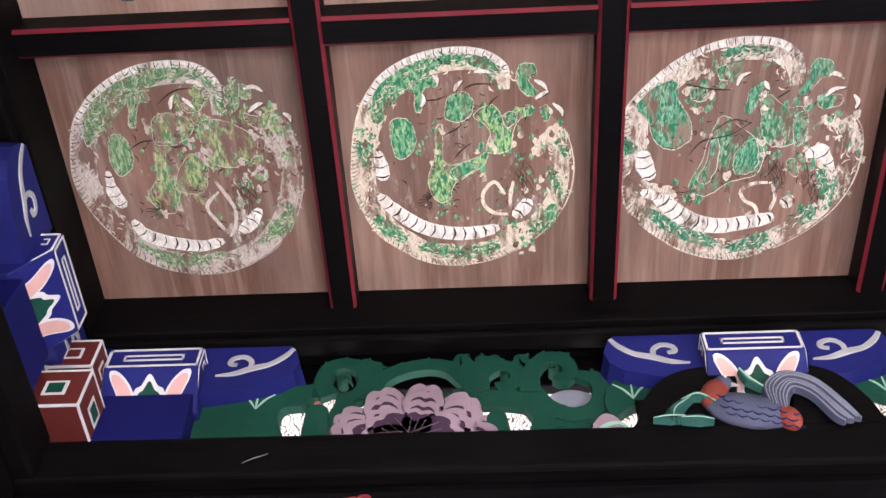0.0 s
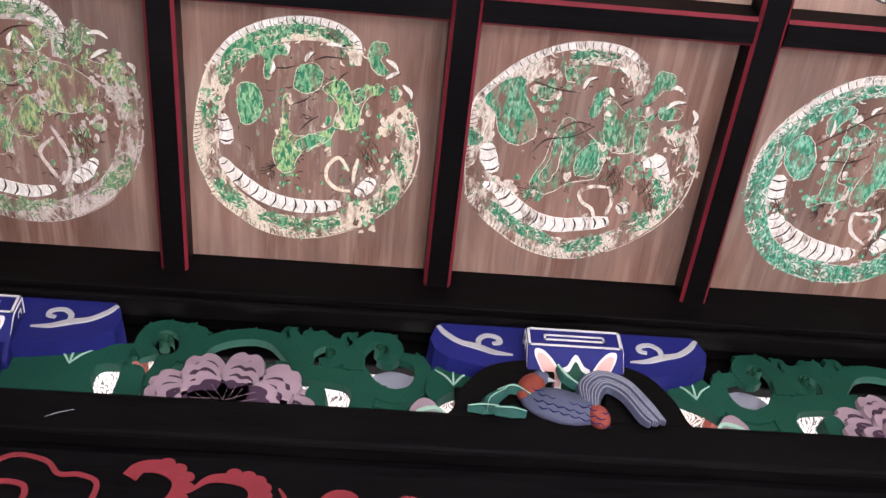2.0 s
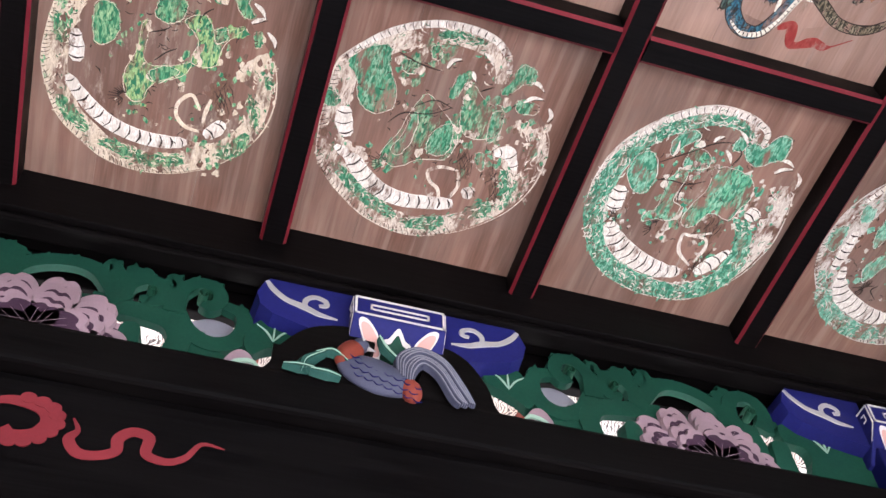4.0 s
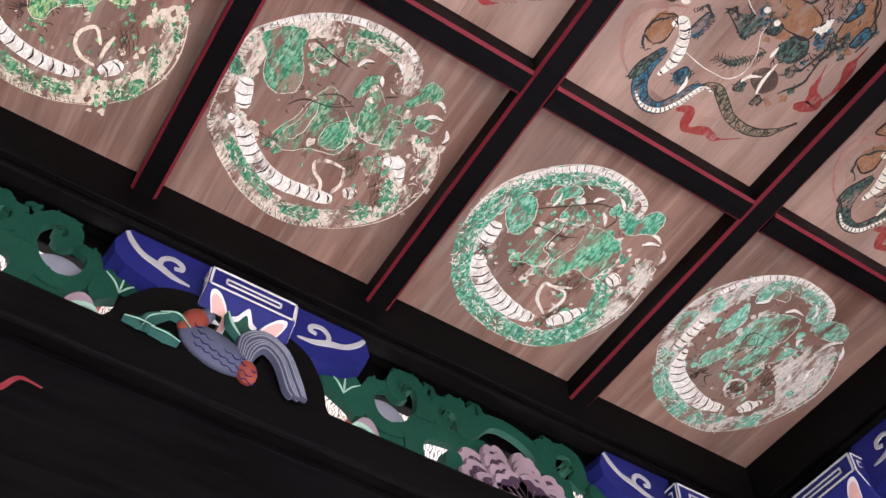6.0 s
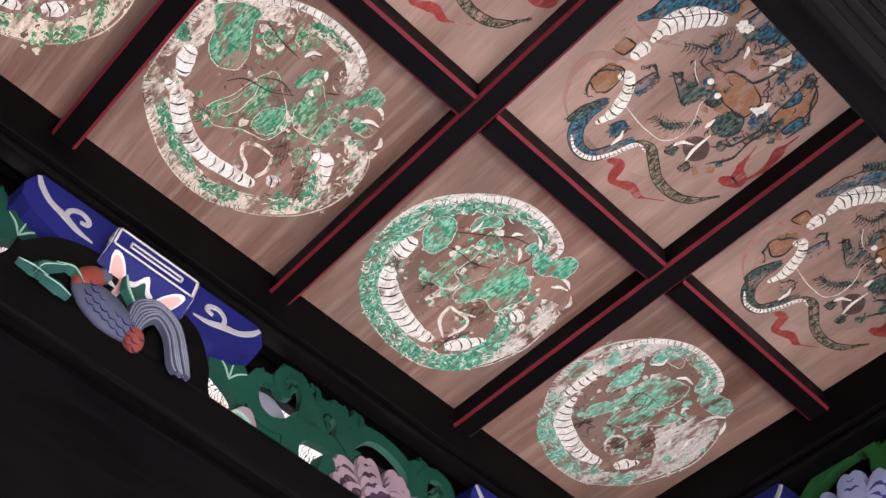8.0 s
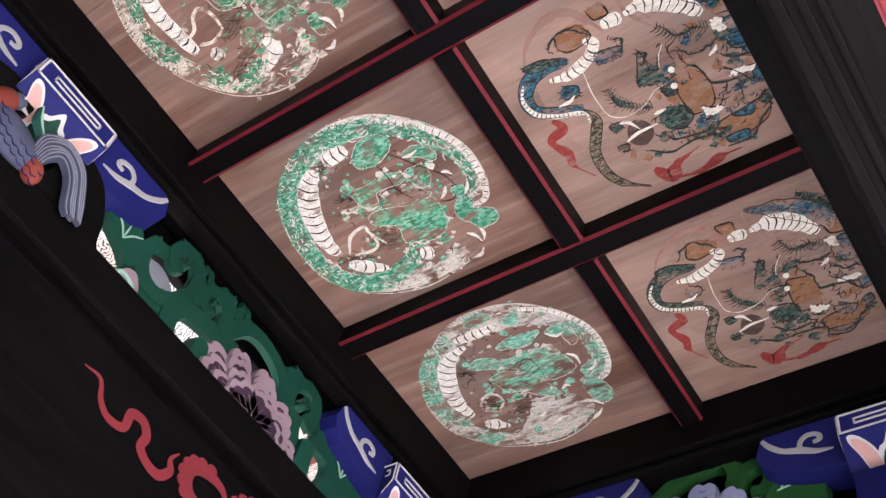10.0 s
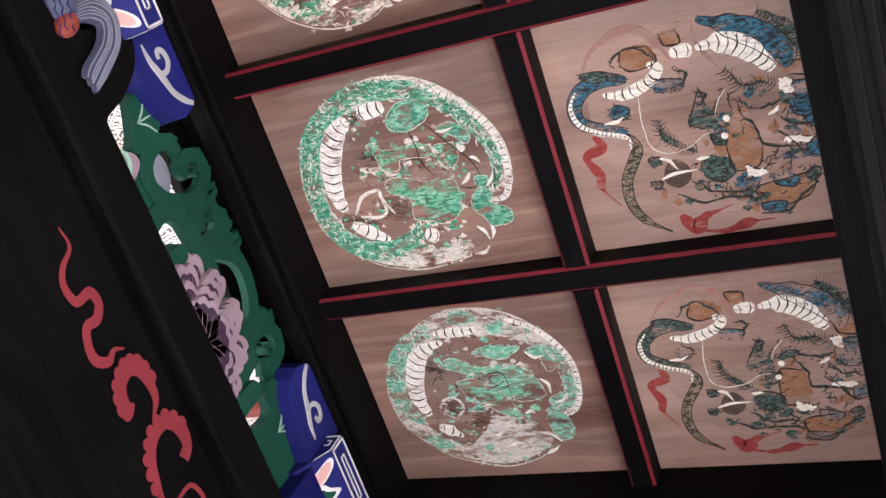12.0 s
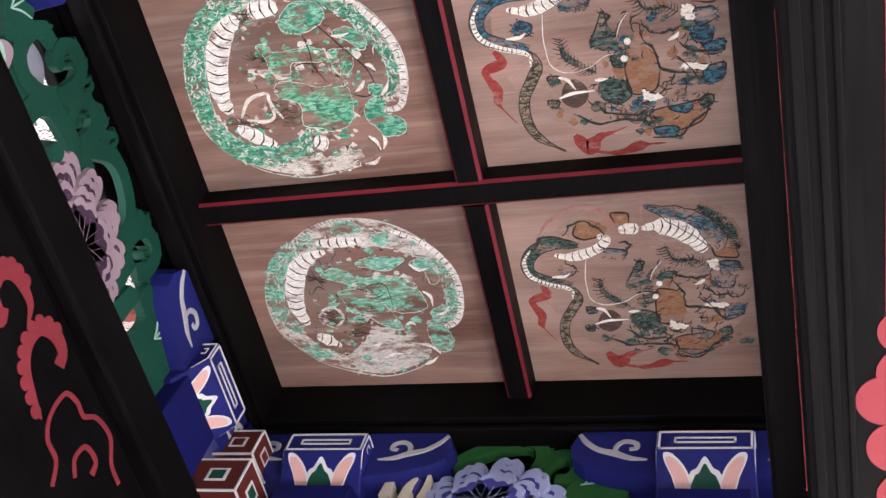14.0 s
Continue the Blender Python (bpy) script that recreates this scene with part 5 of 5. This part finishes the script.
# ---------------------------------------------------------------- frog-leg strut with a bird
def strut(x):
    ob = thing("frog_leg_strut", "black frog-leg strut on the wall plate below the middle bracket", "strut", pose(x, 0.955, 3.816))
    m = facing_south(0, 0, 0)
    lobe = [(-355, 0), (-350, 60), (-325, 145), (-255, 235), (-160, 272), (-80, 262), (-52, 215), (-70, 130), (-60, 0)]
    for s, k in ((-1, 1.0), (1, 0.80)):
        o = [(-s * u / 1000 * k, v / 1000) for u, v in lobe]
        part("leg", plate(bmesh.new(), o, 0.07, m, 5, 0.012), BLACK, ob)
    part("back_board", boxed((-0.33, -0.016, 0.02), (0.26, -0.004, 0.2), 0.003), BLACK, ob)
    return ob


def blob(rx, ry, rz, m, seg=20):
    b = bmesh.new()
    bmesh.ops.create_uvsphere(b, u_segments=seg, v_segments=12, radius=1, matrix=m @ Matrix.Diagonal((rx, ry, rz, 1)))
    return b


def carved_bird(x):
    """A long-tailed bird carved in the round, facing west, with leaves beside it."""
    ob = thing("carved_bird", "grey-blue carved bird with coral neck and long curved tail", "carving", pose(x, 0.872, 3.780))
    m = facing_south(0, 0, 0)
    body = blob(0.115, 0.030, 0.058, pose(0.005, 0.0, 0.110, 0, 16, 0))
    for v in body.verts:                      # a fuller breast, a thinner rump
        if v.co.x > 0:
            v.co.z = 0.105 + (v.co.z - 0.105) * (1 - 1.6 * v.co.x)
    bd = part("body", body, BIRD_BLUE, ob, smooth=True)
    b = bmesh.new()
    for i in range(7):
        for j in range(4):
            u, v = -0.075 + i * 0.026 + (j % 2) * 0.012, 0.150 - j * 0.022 - i * 0.009
            line = [(u, v), (u + 0.010, v - 0.010), (u + 0.024, v - 0.006)]
            ribbon(b, line, [0.0016, 0.003, 0.0016], 0.002, m @ Matrix.Translation((0, 0, 0.029 - 0.004 * abs(j - 1.5))), 4)
    part("feather_line", b, BLUE_DARK, bd)
    part("neck", blob(0.036, 0.026, 0.056, pose(-0.074, -0.002, 0.172, 0, 24, 0)), BIRD_RED, ob, "coral red neck", True)
    hd = part("head", blob(0.024, 0.020, 0.022, pose(-0.045, -0.004, 0.212)), BIRD_BLUE, ob, smooth=True)
    bk = bmesh.new()
    bmesh.ops.create_cone(bk, cap_ends=True, segments=10, radius1=0.009, radius2=0.001, depth=0.034, matrix=pose(-0.018, -0.006, 0.203, 0, 105, 0))
    part("beak", bk, SILVER, hd)
    part("eye", blob(0.004, 0.003, 0.004, pose(-0.040, -0.024, 0.217), 10), WHITE, hd)
    part("rump", blob(0.030, 0.026, 0.040, pose(0.092, -0.004, 0.078, 0, -25, 0)), BIRD_RED, ob, "coral red rump", True)
    for i in range(7):
        k = i / 6
        pts = [(0.055 + 0.035 * k, 0.120 - 0.045 * k), (0.060 + 0.040 * k, 0.190 - 0.050 * k), (0.115 + 0.012 * k, 0.232 - 0.055 * k), (0.185 - 0.015 * k, 0.205 - 0.060 * k),
               (0.235 - 0.030 * k, 0.120 - 0.050 * k), (0.262 - 0.040 * k, 0.058 - 0.01 * k)]
        t = part("tail_feather", ribbon(bmesh.new(), pts, [0.014, 0.020, 0.022, 0.020, 0.020, 0.010], 0.016, m @ Matrix.Translation((0, 0, 0.004 + 0.003 * (i % 3))), 7, 0.55), BIRD_BLUE, ob)
        part("feather_line", ribbon(bmesh.new(), pts, [0.002, 0.0045, 0.004, 0.003], 0.0175, m @ Matrix.Translation((0, 0, 0.004 + 0.003 * (i % 3))), 7), BIRD_LINE, t)
    for pts, w in (([(-0.245, 0.075), (-0.205, 0.082), (-0.165, 0.080)], [0.006, 0.034, 0.020]), ([(-0.195, 0.07), (-0.185, 0.11), (-0.140, 0.150)], [0.03, 0.044, 0.016]),
                   ([(-0.165, 0.14), (-0.120, 0.160), (-0.080, 0.130)], [0.010, 0.030, 0.012]), ([(-0.175, 0.075), (-0.130, 0.075), (-0.095, 0.065)], [0.02, 0.036, 0.010])):
        lf = part("leaf", ribbon(bmesh.new(), pts, w, 0.020, m, 7, 0.5), TEAL, ob, "teal painted leaf")
        part("leaf_edge", ribbon(bmesh.new(), pts, [0.001, 0.003, 0.001], 0.0225, m, 7), PALE_GREEN, lf)
    lf = part("leaf", ribbon(bmesh.new(), [(0.005, 0.255), (0.025, 0.215), (0.060, 0.175)], [0.012, 0.036, 0.020], 0.014, m, 7, 0.5), TEAL, ob)
    part("leaf_edge", ribbon(bmesh.new(), [(0.005, 0.258), (0.025, 0.218), (0.060, 0.178)], [0.004, 0.008, 0.003], 0.017, m, 7), PALE_GREEN, lf)


strut(1.870)
carved_bird(1.808)


# ---------------------------------------------------------------- red corner blocks
def outlined_box(parent, lo, hi, inner):
    """A vermilion block with white edges; its two inner faces carry a framed green field."""
    bx = part("corner_block", boxed(lo, hi, 0.003), BRICK_RED, parent)
    lo, hi = Vector(lo), Vector(hi)
    b = bmesh.new()
    w = 0.006
    for z in (lo.z, hi.z):
        box(b, (lo.x - 0.0015, lo.y - 0.0015, z - w / 2), (hi.x + 0.0015, lo.y + 0.004, z + w / 2))
        box(b, (hi.x - 0.004, lo.y, z - w / 2), (hi.x + 0.0015, hi.y, z + w / 2))
        box(b, (lo.x - 0.0015, lo.y, z - w / 2), (lo.x + 0.004, hi.y, z + w / 2))
    for x in (lo.x, hi.x):
        box(b, (x - w / 2, lo.y - 0.002, lo.z), (x + w / 2, lo.y + 0.004, hi.z))
    part("white_edge", b, WHITE, bx)
    s, d = hi - lo, 0.002
    for k, mat, e in ((0.30, WHITE, 0.0015), (0.36, GREEN if inner else BRICK_RED, 0.0025)):
        for a, c in (((lo.x + s.x * k, lo.y - e, lo.z + s.z * k), (hi.x - s.x * k, lo.y + 0.001, hi.z - s.z * k)),
                     ((lo.x - e, lo.y + s.y * k, lo.z + s.z * k), (lo.x + 0.001, hi.y - s.y * k, hi.z - s.z * k)),
                     ((hi.x - 0.001, lo.y + s.y * k, lo.z + s.z * k), (hi.x + e, hi.y - s.y * k, hi.z - s.z * k))):
            part("framed_field", boxed(a, c), mat, bx)


for x0 in (B_E, B_W - 0.13):
    ob = thing("corner_bracket", "red painted corner blocks with white edges", "bracket", Matrix(), "corner blocks under the ceiling")
    ob.location = (x0, 0.8, B_Z)
    e = x0 > 1
    outlined_box(ob, (0.0 if e else 0.0, -0.01, 0.275), (0.125, 0.13, 0.38), False)
    outlined_box(ob, (-0.03 if e else 0.0, -0.045, 0.085), (0.125 if e else 0.155, 0.13, 0.215), True)
    part("corner_post", boxed((0.03, 0.085, 0.078), (0.115, 0.125, 0.46), 0.004), BLUE_DARK, ob)


# ---------------------------------------------------------------- painted clouds on the lintels
CLOUDS = (
    ([(424, 39), (478, 42), (508, -5), (547, -28), (596, -16), (598, 33), (636, 43), (664, 15), (663, -22), (700, -44), (743, -45), (768, -11), (755, 19), (771, 52)], [3, 12, 18, 22, 27, 31, 29, 31, 29, 27, 31, 29, 14, 5]),
    ([(913, -11), (889, -30), (842, -14), (817, 26), (833, 63), (882, 75), (937, 69), (976, 27)], [37, 41, 37, 51, 53, 35, 24, 4]),
    ([(1184, -65), (1111, -51), (1048, -32), (1007, 9), (1002, 65), (1047, 99), (1100, 96), (1121, 64)], [6, 22, 33, 39, 47, 47, 39, 43]),
    ([(1341, -132), (1300, -84), (1239, -77), (1198, -35), (1190, 39), (1236, 64), (1283, 63), (1322, 101), (1399, 115), (1460, 76), (1525, 67)], [18, 18, 18, 18, 18, 18, 18, 18, 18, 18, 18]),
    ([(1385, -55), (1345, -28), (1351, 22), (1408, 31), (1425, -2)], [16, 18, 20, 20, 27]),
)


def clouds(name, centre, y, z, flip, south):
    ob = thing("cloud_painting", "flat red clouds painted on the black lintel", "painting", pose(centre, y, z), "cloud paintings on the lintels")
    m = facing_south(0, 0, 0) if not south else facing_south(0, 0, 0) @ Matrix.Diagonal((1, 1, -1, 1))
    for i, (pts, w) in enumerate(CLOUDS):
        part("cloud", ribbon(bmesh.new(), [(flip * u / 1000, v / 1000) for u, v in pts], [q / 1000 * (0.75 if i > 2 else 0.92) for q in w], 0.002 + 0.0002 * i, m, 7, 0.98), PINK_RED, ob)
        if i not in (1, 2):
            continue
        mid = whole([Vector(p) / 1000 for p in pts])
        b = bmesh.new()
        for k, p in enumerate(smooth_line([(u / 1000, v / 1000) for u, v in pts], 2)[1:-4]):      # scalloped outer edge
            c = p + (p - mid).normalized() * 0.014
            o = [(flip * (c.x + 0.019 * math.cos(a)), c.y + 0.017 * math.sin(a)) for a in np.linspace(0, 6.28, 10)[:-1]]
            plate(b, o, 0.0027 + k * 0.00004, m, 2)
        part("cloud_lobe", b, PINK_RED, ob)


for flip in (1, -1):
    clouds("cloud_painting", 1.885, L_N - 0.0002, 3.55, flip, False)
    clouds("cloud_painting", 1.885, L_S + 0.0002, 3.56, flip, True)

# striped red band under the south lintel, with cloud lobes at its ends
band = thing("cloud_painting", "long striped red cloud band under the black lintel", "painting", pose(1.76, -1.022, 3.40), "cloud paintings on the lintels")
under = Matrix.Diagonal((1, 1, -1, 1))
part("band", ribbon(bmesh.new(), [(-1.7, -0.01), (0.3, -0.012), (1.05, -0.004)], [0.075], 0.002, under, 12, 1.0), PINK_RED, band)
for k in range(4):
    part("stripe", ribbon(bmesh.new(), [(-1.7, -0.040 + k * 0.020), (0.3, -0.040 + k * 0.020), (1.05, -0.034 + k * 0.020)], [0.0035], 0.0026, under, 12, 1.0), CLOUD_DARK, band)
for cx, cy, r in ((1.07, 0.035, 0.045), (1.10, -0.02, 0.06), (1.16, 0.025, 0.060), (1.22, 0.065, 0.055), (1.25, 0.005, 0.07), (1.33, 0.045, 0.06), (1.37, -0.005, 0.065), (1.45, 0.025, 0.065), (1.53, 0.0, 0.07)):
    o = [(cx + r * math.cos(a), cy - 0.028 + r * math.sin(a) * 0.9) for a in np.linspace(0, 6.28, 11)[:-1]]
    part("lobe", plate(bmesh.new(), o, 0.0022 + cx * 0.0004, under, 3), PINK_RED, band)

# bead mouldings along the under side of the south lintel
mould = bmesh.new()
for y, r in ((-0.872, 0.010), (-0.905, 0.008), (-0.930, 0.006)):
    box(mould, (-0.3, y - r, 3.392), (4.1, y + r, 3.402), 0.003)
solid("trim_south", mould, BLACK_BEAM, "black beaded moulding under the lintel", "moulding")
# a pale scratch on the north wall plate
scr = thing("scratch", "thin pale scratch in the black wall plate", "scratch", pose(0.560, P_N, 3.775))
part("scratch_line", ribbon(bmesh.new(), [(-0.028, -0.014), (0.0, 0.002), (0.034, 0.016)], [0.0006, 0.0026, 0.0008], 0.0006, facing_south(0, 0, 0), 4), SILVER, scr)
